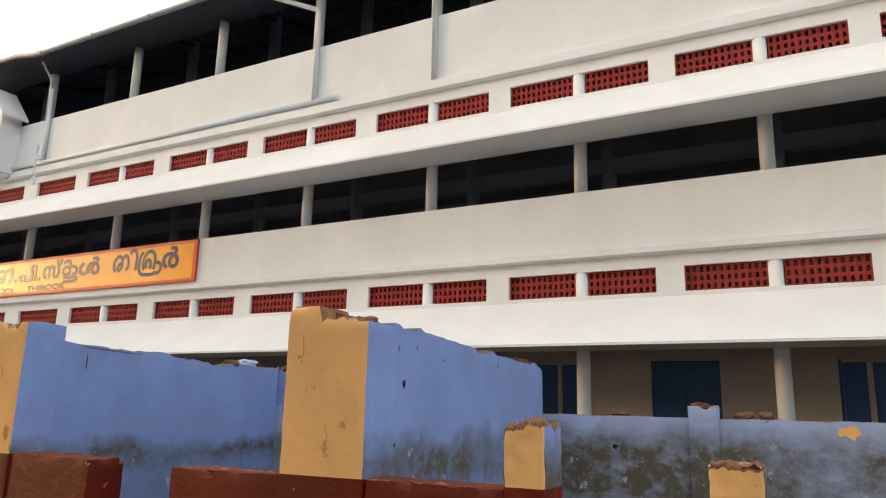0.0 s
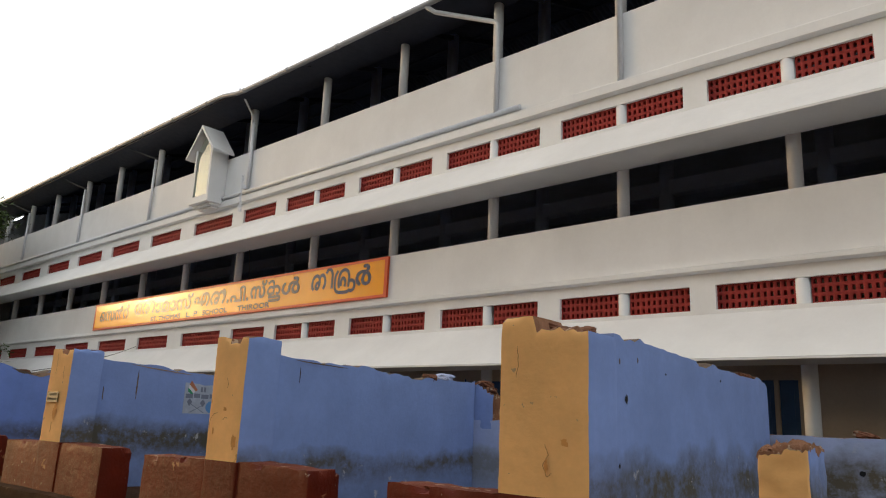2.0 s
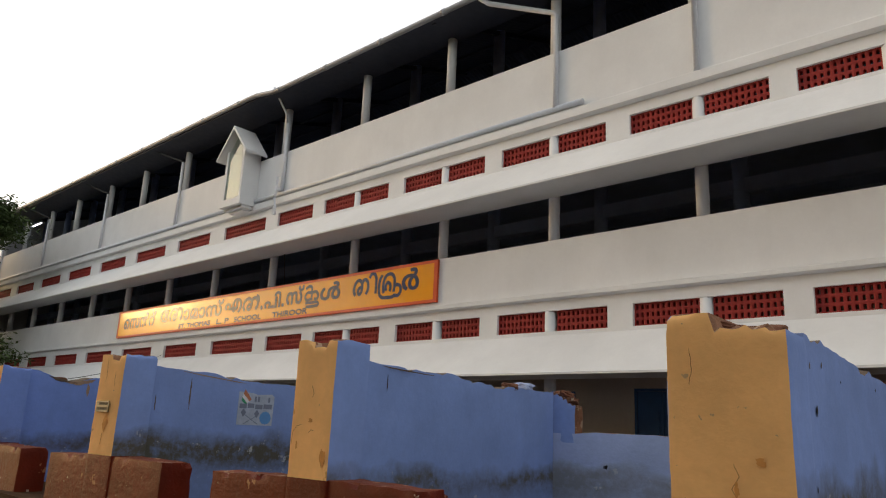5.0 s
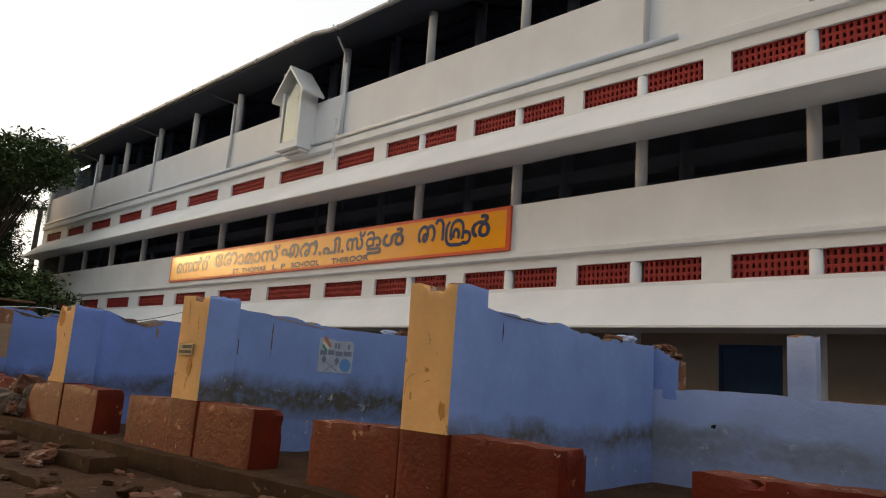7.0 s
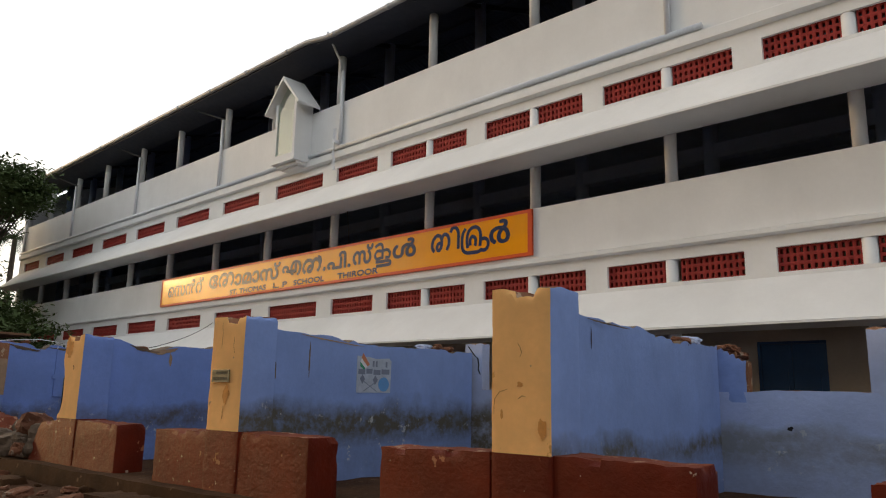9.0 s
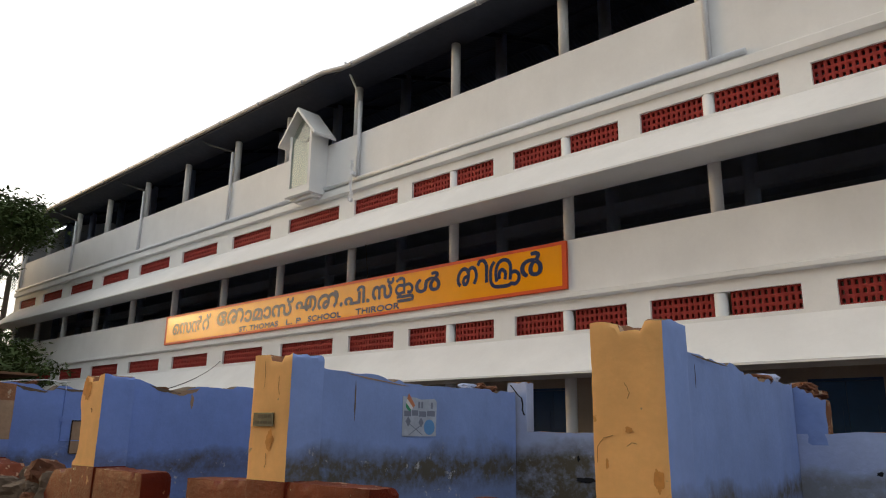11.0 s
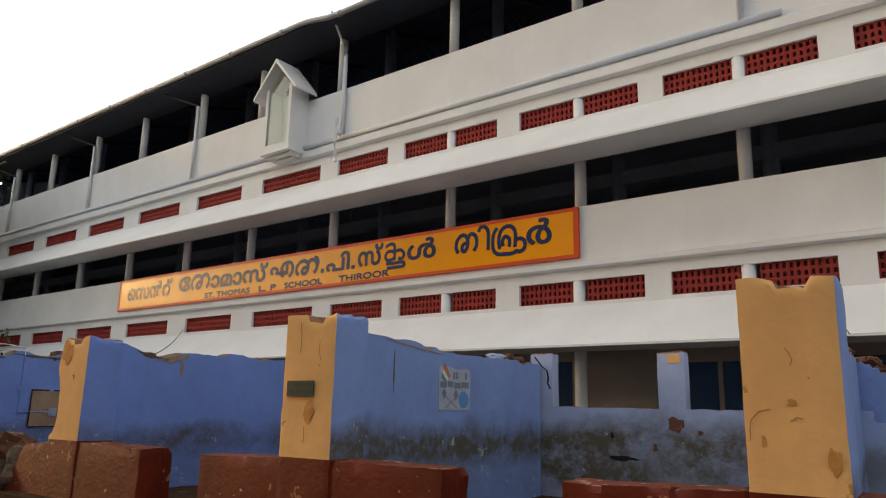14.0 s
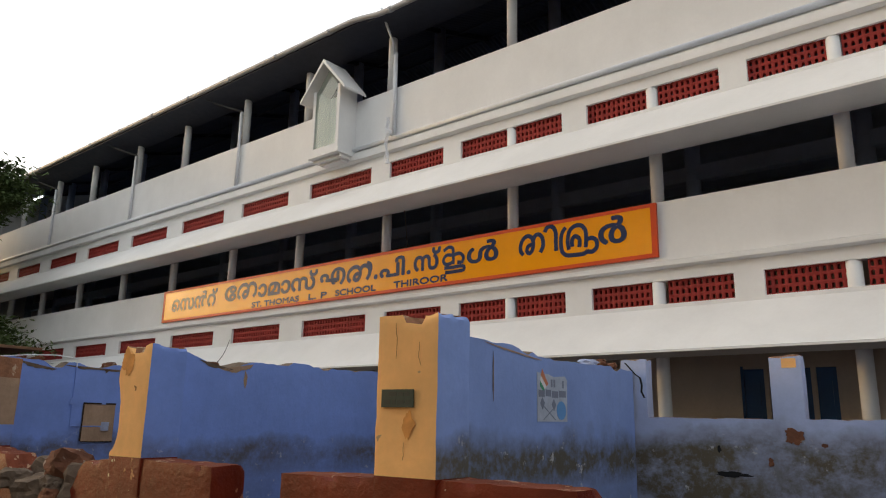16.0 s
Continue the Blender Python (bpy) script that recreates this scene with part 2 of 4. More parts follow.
def fascia(z0, zg0, zg1, z1):
    """The strip of wall that holds the vent screens: sill, lintel and piers."""
    bm = box(X_LEFT, X_RIGHT, FACE, FACE + 0.18, z0, zg0)
    box(X_LEFT, X_RIGHT, FACE, FACE + 0.18, zg1, z1, bm)
    edge = X_LEFT
    for a, b in SPANS + [(X_RIGHT, X_RIGHT)]:
        if a - edge > 0.26:
            box(edge, a, FACE, FACE + 0.18, zg0, zg1, bm)
        edge = b
    return bm


def jali_mesh(width, height):
    """A screen of clay blocks: three rows of upright slots with rounded heads, each cell a frame round its hole."""
    cols, rows, deep = max(5, round(width / 0.098)), 3, 0.095
    cw, rh = width / cols, height / rows
    hw, h0, h1 = 0.23 * cw, 0.20 * rh, 0.80 * rh
    hole = [(-hw, h0), (hw, h0), (hw, h1 - hw * 0.8), (hw * 0.62, h1 - hw * 0.15), (0, h1), (-hw * 0.62, h1 - hw * 0.15), (-hw, h1 - hw * 0.8)]
    rim = [(-cw / 2, 0), (cw / 2, 0), (cw / 2, rh * 0.72), (cw / 2, rh), (0, rh), (-cw / 2, rh), (-cw / 2, rh * 0.72)]
    k = len(hole)
    vert, faces = [], []
    for r in range(rows):
        for c in range(cols):
            x, z, m = (c + 0.5) * cw, r * rh, len(vert)
            vert.extend([(x + p, 0.0, z + q) for p, q in rim] + [(x + p, 0.006, z + q) for p, q in hole] + [(x + p, deep, z + q) for p, q in hole])
            for i in range(k):
                j = (i + 1) % k
                faces.append((m + i, m + j, m + k + j, m + k + i))
                faces.append((m + k + i, m + k + j, m + 2 * k + j, m + 2 * k + i))
    me = bpy.data.meshes.new("vent_screen")
    me.from_pydata(vert, [], faces)
    me.materials.append(JALI)
    return me


def make_storeys():
    meshes = {}
    for z0, zg0, zg1, z1 in ((3.33, 3.40, 3.80, 4.00), (6.90, 6.965, 7.365, 7.58)):
        part("vent_wall", fascia(z0, zg0, zg1, z1), WHITE, school)
        for a, b in SPANS:
            key = round(b - a, 2)
            if key not in meshes:
                meshes[key] = jali_mesh(b - a, 0.40)
            ob = new("vent_screen", meshes[key])
            ob.parent = school
            ob.matrix_parent_inverse = Matrix.Translation(-school.location)
            ob.location = (a, FACE + 0.065, zg0)
            tagged(ob, "red clay vent screen with slots")
    # ledges, parapets and sloping sunshades
    for z, high in ((4.00, 0.10), (7.58, 0.20)):
        part("ledge", prism_x([(FACE - 0.11, z + 0.02), (FACE - 0.12, z + 0.03), (FACE - 0.12, z + high), (FACE - 0.11, z + high + 0.01), (FACE, z + high + 0.03), (FACE + 0.2, z + high + 0.03), (FACE + 0.2, z), (FACE, z)], X_LEFT, X_RIGHT), WHITE, school)
    for z0, z1 in ((4.13, 5.185), (7.81, 9.23)):
        part("parapet", box(X_LEFT, X_RIGHT, FACE, FACE + 0.16, z0, z1, bevel=0.012), WHITE, school)
    for lip, zs, ztop in ((10.68, 2.51, 3.33), (10.68, 6.07, 6.90)):
        prof = [(lip, zs), (lip - 0.02, zs + 0.006), (lip - 0.02, zs + 0.045), (lip + 0.01, zs + 0.055), (FACE, ztop), (FACE + 0.18, ztop), (FACE + 0.18, zs + 0.30), (FACE + 0.03, zs)]
        part("sunshade", prism_x(prof, X_LEFT - 0.25, X_RIGHT), WHITE, school, "sloping white concrete sunshade")
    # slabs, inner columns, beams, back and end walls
    for z, paint in ((3.815, CREAM), (7.39, HALL_DIM)):
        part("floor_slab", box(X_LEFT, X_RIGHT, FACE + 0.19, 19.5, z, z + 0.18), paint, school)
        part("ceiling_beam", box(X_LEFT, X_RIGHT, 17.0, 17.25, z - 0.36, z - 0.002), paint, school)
    part("lintel_beam", box(X_LEFT, X_RIGHT, 13.30, 13.52, 6.07, 6.36), HALL_DIM, school, "grey lintel beam along the inner columns")
    part("plinth", box(X_LEFT, X_RIGHT, 11.1, 19.5, -0.2, 0.22), CONCRETE, school)
    part("back_wall", box(X_LEFT, X_RIGHT, 19.5, 19.7, -0.2, 11.2), INNER, school)
    part("end_wall", box(X_LEFT - 0.2, X_LEFT, FACE + 0.02, 19.7, -0.2, 10.7), WHITE, school)
    part("end_wall", box(X_RIGHT, X_RIGHT + 0.2, FACE, 19.7, -0.2, 10.9), WHITE, school)
    for i, x in enumerate(COLS):
        x -= 0.065
        for z0, z1 in ((0.22, 3.81), (5.185, 7.39), (9.23, 11.14)):
            xc = x + (0.12 if z0 > 9 and x < -20 and i % 2 == 0 else -0.06 if z0 < 1 and x < -8 else 0)
            part("column", tube([(xc, FACE + 0.115, z0), (xc, FACE + 0.115, z1)], 0.112, n=20), WHITE, school, smooth=True)
        part("inner_column", tube([(x, 13.41, 3.99), (x, 13.41, 7.39)], 0.15, n=14), HALL_DIM, school, smooth=True)
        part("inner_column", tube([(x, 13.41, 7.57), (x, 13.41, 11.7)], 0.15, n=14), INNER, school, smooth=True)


make_storeys()


# ground-floor classroom wall with doors and windows
def make_classroom_wall():
    y0, y1 = 13.77, 13.97
    holes = []
    for k in range(-1, 8):
        holes.append((-3.19 - 6.04 * k, 1.2, 0.22, 2.50, "door"))
        holes.append((-6.19 - 6.04 * k, 1.65, 1.05, 2.50, "window"))
    holes = sorted(h for h in holes if X_LEFT < h[0] and h[0] + h[1] < X_RIGHT)
    bm = box(X_LEFT, X_RIGHT, y0, y1, 2.50, 3.81)
    edge = X_LEFT
    for x, w, z0, z1, kind in holes:
        box(edge, x, y0, y1, 0.22, 2.50, bm)
        if kind == "window":
            box(x, x + w, y0, y1, 0.22, z0, bm)
        edge = x + w
    box(edge, X_RIGHT, y0, y1, 0.22, 2.50, bm)
    part("classroom_wall", bm, CREAM, school, "cream painted wall of the ground floor")
    for x, w, z0, z1, kind in holes:
        leaf = w / 2
        d = part(kind, box(x, x + 0.05, y0 + 0.02, y0 + 0.12, z0, z1), BLUEDOOR, school, "dark blue painted shut double " + kind)
        fr = box(x + w - 0.05, x + w, y0 + 0.02, y0 + 0.12, z0, z1)
        box(x + 0.05, x + w - 0.05, y0 + 0.02, y0 + 0.12, z1 - 0.05, z1, fr)
        posts = (0.45, 1.23) if kind == "window" else (leaf,)
        if kind == "window":
            for p in posts:
                box(x + p - 0.04, x + p + 0.04, y0 + 0.02, y0 + 0.12, z0, z1 - 0.05, fr)
        part("frame", fr, CREAM if kind == "window" else BLUEDOOR, d)
        gap = 0.045 if kind == "window" else 0.004
        ends = (0.05,) + posts + (w - 0.05,)
        for k in range(len(ends) - 1):
            a = x + ends[k] + (gap if k else 0.005)
            b = x + ends[k + 1] - (gap if k < len(ends) - 2 else 0.005)
            lf = box(a, b, y0 + 0.05, y0 + 0.09, z0 + 0.005, z1 - 0.055)
            zz = z0 + 0.12
            while zz + 0.5 < z1:
                box(a + 0.08, b - 0.08, y0 + 0.035, y0 + 0.05, zz, zz + 0.45, lf)
                zz += 0.62
            part("leaf_panel", lf, BLUEDOOR, d)


make_classroom_wall()


# roof of corrugated sheets with rafters, gutter
EAVE_Y, EAVE_Z, PITCH = 10.78, 10.98, 0.30


def sag(x):
    """The eave of the later roof stretch hangs lower."""
    k = min(1.0, max(0.0, (x + 20.0) / 1.3))
    return -0.17 * k * k * (3 - 2 * k)



def make_roof():
    x0, x1, pitch_len = X_LEFT - 0.7, X_RIGHT + 0.4, 0.146
    n = int((x1 - x0) / pitch_len * 6)
    rows = [(EAVE_Y, EAVE_Z), (15.5, EAVE_Z + 4.95 * PITCH), (20.6, EAVE_Z + 4.95 * PITCH - 5.1 * PITCH)]
    bm = bmesh.new()
    lines = []
    for y, z in rows:
        lines.append([bm.verts.new((x0 + (x1 - x0) * i / n, y, z + 0.028 * math.sin(2 * math.pi * i / 6) + (sag(x0 + (x1 - x0) * i / n) if y == EAVE_Y else 0.0))) for i in range(n + 1)])
    for a, b in zip(lines, lines[1:]):
        for i in range(n):
            bm.faces.new((a[i], a[i + 1], b[i + 1], b[i]))
    ob = part("roof", bm, ROOF, school, "weathered grey corrugated sheet roof", smooth=True)
    sol = ob.modifiers.new("thick", "SOLIDIFY")
    sol.thickness = 0.008
    for k, x in enumerate(COLS):
        bm = prism_x([(EAVE_Y + 0.1, EAVE_Z - 0.02 + sag(x)), (15.5, EAVE_Z + 4.95 * PITCH - 0.05), (15.5, EAVE_Z + 4.95 * PITCH - 0.2), (EAVE_Y + 0.1, EAVE_Z - 0.12 + sag(x))], x - 0.04, x + 0.04)
        part("rafter", bm, RAFTER_AND_SHADE, school)
    # Boards added under the eave; its dark shade is put into their colour.
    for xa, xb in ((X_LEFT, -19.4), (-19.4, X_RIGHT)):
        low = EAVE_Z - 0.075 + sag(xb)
        part("soffit_board", prism_x([(EAVE_Y - 0.01, low), (FACE + 0.22, 10.63), (FACE + 0.22, 10.65), (EAVE_Y - 0.01, low + 0.02)], xa, xb), RAFTER_AND_SHADE, school, "dark sloping soffit board with the eave shade in its colour")
    for y in (12.8, 14.1, 15.3):
        z = EAVE_Z + (y - EAVE_Y) * PITCH - 0.09
        part("purlin", box(x0, x1, y, y + 0.06, z, z + 0.05), RAFTER_AND_SHADE, school)
    gut = part("gutter", tube([(x, EAVE_Y - 0.06, EAVE_Z - 0.05 + sag(x)) for x in (x0, -20.2, -19.8, -19.4, -19.0, -18.6, x1)], 0.065, n=12), GUTTER, school, "grey round gutter along the eave", smooth=True)
    x = x1 - 1.0
    while x > x0:
        part("collar", tube([(x, EAVE_Y - 0.06, EAVE_Z - 0.05 + sag(x)), (x + 0.09, EAVE_Y - 0.06, EAVE_Z - 0.05 + sag(x))], 0.078, n=12), GUTTER, gut, smooth=True)
        x -= 2.13
    for xe in (X_LEFT - 0.1, X_RIGHT + 0.1):
        bm = prism_x([(FACE, 10.6), (FACE, EAVE_Z + 0.12), (15.5, EAVE_Z + 4.95 * PITCH - 0.08), (19.6, 11.0), (19.6, 10.6)], xe - 0.08, xe + 0.08)
        part("gable", bm, WHITE, school)


make_roof()


def make_pipes():
    y = FACE - 0.062
    zl = 7.915

    def pipe(pts, r=0.055, label="white painted rain pipe"):
        return part("rain_pipe", tube(pts, r, n=12), PVC, school, label, smooth=True)

    pipe([(-6.66, y, 7.82), (-6.66, y, 10.55), (-6.66, EAVE_Y + 0.02, 10.78)])
    pipe([(-9.62, y, zl), (-9.62, y, 10.03), (-9.70, y, 10.13), (-11.0, EAVE_Y + 0.1, 10.58), (-11.15, EAVE_Y - 0.02, 10.70), (-11.17, EAVE_Y - 0.06, 10.78)])
    pipe([(-8.98, y, zl), (-20.40, y, zl)], label="white horizontal rain pipe on the ledge")
    pipe([(-19.06, y, zl), (-19.06, y, 10.1)])
    pipe([(-19.06, y - 0.02, 10.0), (-19.10, y - 0.1, 10.4), (-19.0, EAVE_Y + 0.2, 10.75), (-18.9, EAVE_Y - 0.04, 10.93)], 0.03, "thin dark pipe from the gutter")
    pipe([(-21.5, y, zl), (X_LEFT, y, zl)], label="white horizontal rain pipe on the ledge")
    for x in (-25.34, -31.50, -37.85, -43.90):
        down = pipe([(x, y, zl), (x, y, 10.26)], 0.05)
        # Elbows drawn dark: the shade under the roof is put into their colour.
        part("elbow", tube([(x, y, 10.22), (x - 0.08, y + 0.05, 10.32), (x - 1.0, EAVE_Y + 0.35, 10.70), (x - 1.32, EAVE_Y - 0.06, 10.93)], 0.028, n=8), SHADED_ELBOW_WIRE, down)


make_pipes()


# ---- sign board ----
def text_mesh(body):
    cu = bpy.data.curves.new("t", "FONT")
    cu.body = body
    cu.size = 1.0
    cu.resolution_u = 5
    ob = bpy.data.objects.new("t", cu)
    scene.collection.objects.link(ob)
    bpy.context.view_layer.update()
    me = bpy.data.meshes.new_from_object(ob.evaluated_get(bpy.context.evaluated_depsgraph_get()))
    bpy.data.objects.remove(ob)
    return me


def brushed(strokes, x0, x1, z0, z1, y, parent, width):
    """A letter of brush strokes: each is a run of points in the unit square, rounded into a ribbon."""
    own = bmesh.new()
    for layer, run in enumerate(strokes):
        pts = [Vector((x0 + a * (x1 - x0), z0 + b * (z1 - z0))) for a, b in run]
        fine = []
        for i in range(len(pts) - 1):
            p0, p1, p2, p3 = pts[max(0, i - 1)], pts[i], pts[i + 1], pts[min(len(pts) - 1, i + 2)]
            for k in range(5):
                q = k / 5
                fine.append(0.5 * (2 * p1 + (p2 - p0) * q + (2 * p0 - 5 * p1 + 4 * p2 - p3) * q * q + (3 * p1 - p0 - 3 * p2 + p3) * q ** 3))
        fine.append(pts[-1])
        rail = []
        for i, p in enumerate(fine):
            d = (fine[min(len(fine) - 1, i + 1)] - fine[max(0, i - 1)]).normalized()
            side = Vector((-d.y, d.x)) * width * 0.5
            rail.append([own.verts.new((c.x, y - 0.001 - 0.0012 * layer, c.y)) for c in (p + side, p - side)])
        for m, n in zip(rail, rail[1:]):
            own.faces.new((m[0], m[1], n[1], n[0]))
    part("letter", own, LETTER, parent)


def word(body, x0, x1, z0, z1, y, parent, label, bold=0.0, mat=None):
    """A painted word that fills the given field on an upright face that looks towards -y."""
    me = text_mesh(body)
    bm = bmesh.new()
    bm.from_mesh(me)
    lo = [min(v.co[i] for v in bm.verts) for i in (0, 1)]
    hi = [max(v.co[i] for v in bm.verts) for i in (0, 1)]
    for v in bm.verts:
        v.co = Vector((x0 + (v.co.x - lo[0]) / (hi[0] - lo[0]) * (x1 - x0), y - 0.001 - 0.012 * v.co.z, z0 + (v.co.y - lo[1]) / (hi[1] - lo[1]) * (z1 - z0)))
    # islands that overlap along x belong to one letter
    seen, spans = set(), []
    for v in bm.verts:
        if v in seen:
            continue
        stack, isle = [v], []
        seen.add(v)
        while stack:
            a = stack.pop()
            isle.append(a)
            for e in a.link_edges:
                b = e.other_vert(a)
                if b not in seen:
                    seen.add(b)
                    stack.append(b)
        xs = [a.co.x for a in isle]
        spans.append([min(xs), max(xs), isle])
    spans.sort(key=lambda q: q[0])
    groups = []
    for a, b, isle in spans:
        if groups and a < groups[-1][1] - 0.25 * (b - a):
            groups[-1][1] = max(groups[-1][1], b)
            groups[-1][2] += isle
        else:
            groups.append([a, b, list(isle)])
    for a, b, isle in groups:
        own = bmesh.new()
        # several coats of the same letter, each a little aside, give the broad brush stroke
        for coat in range(9 if bold else 1):
            q = coat * math.pi / 4
            move = Vector((bold * math.cos(q), -0.0004 * coat, bold * math.sin(q))) if coat else Vector()
            idx = {v: own.verts.new(v.co + move) for v in isle}
            for f in {f for v in isle for f in v.link_faces}:
                own.faces.new([idx[v] for v in f.verts])
        part("letter", own, mat or LETTER, parent)
    bm.free()


sign = thing("sign_board", (-21, FACE - 0.02, 4.08), "long orange painted school name board with navy lettering", "sign")
SX0, SX1, SZ0, SZ1 = -28.65, -12.70, 4.21, 5.17
board = part("board", box(SX0 + 0.1, SX1 - 0.1, FACE - 0.06, FACE - 0.004, SZ0 + 0.07, SZ1 - 0.07), SIGN, sign)
bm = box(SX0, SX1, FACE - 0.065, FACE - 0.004, SZ0, SZ0 + 0.07)
box(SX0, SX1, FACE - 0.065, FACE - 0.004, SZ1 - 0.07, SZ1, bm)
box(SX0, SX0 + 0.1, FACE - 0.065, FACE - 0.004, SZ0 + 0.07, SZ1 - 0.07, bm)
box(SX1 - 0.1, SX1, FACE - 0.065, FACE - 0.004, SZ0 + 0.07, SZ1 - 0.07, bm)
part("border", bm, SIGNEDGE, sign, "red border strip")
ML = FACE - 0.064

# ---- shrine niche on the facade ----
def make_niche():
    cx, hw, yf, yb = -20.93, 0.50, 10.97, FACE - 0.002
    n = thing("wall_shrine", (cx, yb, 7.6), "white gabled wall shrine with a glass front", "shrine")
    bm = box(cx - hw, cx - hw + 0.06, yf, yb, 7.86, 9.55)
    box(cx + hw - 0.06, cx + hw, yf, yb, 7.86, 9.55, bm)
    box(cx - hw + 0.06, cx + hw - 0.06, yb - 0.06, yb, 7.86, 9.55, bm)
    box(cx - hw - 0.02, cx + hw + 0.02, yf - 0.03, yb, 7.78, 7.86, bm)
    part("case", bm, WHITE, n)
    part("corbel", box(cx - hw - 0.06, cx + hw + 0.06, yf - 0.07, yb, 7.735, 7.778, bevel=0.006), WHITE, n)
    part("corbel", box(cx - hw + 0.02, cx + hw - 0.02, yf + 0.07, yb, 7.66, 7.733, bevel=0.006), WHITE, n)
    part("corbel", box(cx - hw + 0.12, cx + hw - 0.12, yf + 0.20, yb - 0.125, 7.60, 7.658, bevel=0.006), WHITE, n)
    for s in (-1, 1):
        own = bmesh.new()
        t = 0.075
        pts = [(cx, 10.28), (cx + s * 0.82, 9.34), (cx + s * 0.82, 9.34 - t), (cx, 10.28 - t * 1.5)]
        f = [own.verts.new((x, yf - 0.20, z)) for x, z in pts]
        g = [own.verts.new((x, yb, z)) for x, z in pts]
        for i in range(4):
            own.faces.new((f[i], f[(i + 1) % 4], g[(i + 1) % 4], g[i]))
        own.faces.new(f)
        own.faces.new(g)
        part("roof_slope", own, WHITE, n)
    frame_bm = None
    for x0, x1, z0, z1 in ((cx - hw, cx - hw + 0.10, 7.86, 9.55), (cx + hw - 0.10, cx + hw, 7.86, 9.55), (cx - hw + 0.1, cx + hw - 0.1, 7.86, 7.98)):
        frame_bm = box(x0, x1, yf - 0.03, yf - 0.002, z0, z1, frame_bm)
    part("front_frame", frame_bm, WHITE, n)
    own = bmesh.new()
    pts = [(cx - hw + 0.06, 7.92), (cx + hw - 0.06, 7.92), (cx + hw - 0.06, 9.48), (cx, 10.02), (cx - hw + 0.06, 9.48)]
    f = [own.verts.new((x, yf + 0.010, z)) for x, z in pts]
    g = [own.verts.new((x, yf + 0.016, z)) for x, z in pts]
    for i in range(5):
        own.faces.new((f[i], f[(i + 1) % 5], g[(i + 1) % 5], g[i]))
    own.faces.new(f)
    own.faces.new(g)
    gl = part("glass_pane", own, GLASS, n, "greenish glass pane")
    gl.visible_shadow = False


make_niche()

# ---- ruined row of rooms in front ----
ANG = radians(3.59)
OX, OY = -3.36, 4.862


def at(u, v, z):
    return Vector((OX - u * math.cos(ANG) - v * math.sin(ANG), OY - u * math.sin(ANG) + v * math.cos(ANG), z))


def rough_block(u0, u1, v0, v1, z0, top, paint, step=0.13, zline=None, wear=0.012, seed=0.0, bm=None, chip=0.0):
    """Masonry block with worn edges and an uneven top; paint(side, z) gives the slot of a face. Sides: f, b, l, r, t."""
    own = bmesh.new()
    nu, nv = max(1, round((u1 - u0) / step)), max(1, round((v1 - v0) / step))
    tmax = top(u0, v0)
    low = max(1, round(((zline or z0) - z0) / step)) if zline else 0
    high = max(2, round((tmax - (zline or z0)) / step))
    nz = low + high
    vert = {}

    def vertex(i, j, k):
        key = (i, j, k)
        if key not in vert:
            u, v = u0 + (u1 - u0) * i / nu, v0 + (v1 - v0) * j / nv
            tz = top(u, v)
            z = z0 + (zline - z0) * k / low if low and k <= low else (zline or z0) + (tz - (zline or z0)) * (k - low) / high
            p = at(u, v, z)
            q = p * 2.2 + Vector((seed, seed * 1.7, 0))
            d = noise.noise_vector(q) * wear + noise.noise_vector(q * 4.0) * wear * 0.6
            if k == 0 or (low and k == low):
                d.z = 0
            p = p + d
            cu, cv = (u0 + u1) / 2, (v0 + v1) / 2
            ends = (i in (0, nu)) + (j in (0, nv)) + (k == nz)
            if ends >= 2:
                pull = 0.010 + chip * max(0, noise.noise(q * 3.3) - 0.1) * (1.0 if k == nz else 0.1)
                c = at(cu, cv, z - (0.1 if k == nz else 0))
                p = p + (c - p).normalized() * pull
            vert[key] = own.verts.new(p)
        return vert[key]

    def face(ids, side, z):
        f = own.faces.new([vertex(*q) for q in ids])
        f.material_index = paint(side, z)
        f.smooth = True

    for k in range(nz):
        zc = (zline - 0.01) if k < low else (zline or z0) + 0.05 + (tmax - (zline or z0)) * (k - low) / high
        for i in range(nu):
            face([(i, 0, k), (i + 1, 0, k), (i + 1, 0, k + 1), (i, 0, k + 1)], "f", zc)
            face([(i, nv, k), (i, nv, k + 1), (i + 1, nv, k + 1), (i + 1, nv, k)], "b", zc)
        for j in range(nv):
            face([(0, j, k), (0, j, k + 1), (0, j + 1, k + 1), (0, j + 1, k)], "r", zc)
            face([(nu, j, k), (nu, j + 1, k), (nu, j + 1, k + 1), (nu, j, k + 1)], "l", zc)
    for i in range(nu):
        for j in range(nv):
            face([(i, j, nz), (i + 1, j, nz), (i + 1, j + 1, nz), (i, j + 1, nz)], "t", tmax)
            face([(i, j, 0), (i, j + 1, 0), (i + 1, j + 1, 0), (i + 1, j, 0)], "d", z0)
    bmesh.ops.recalc_face_normals(own, faces=own.faces)
    for e in own.edges:
        e.smooth = e.calc_face_angle(0) < 0.7
    return join(bm, own)


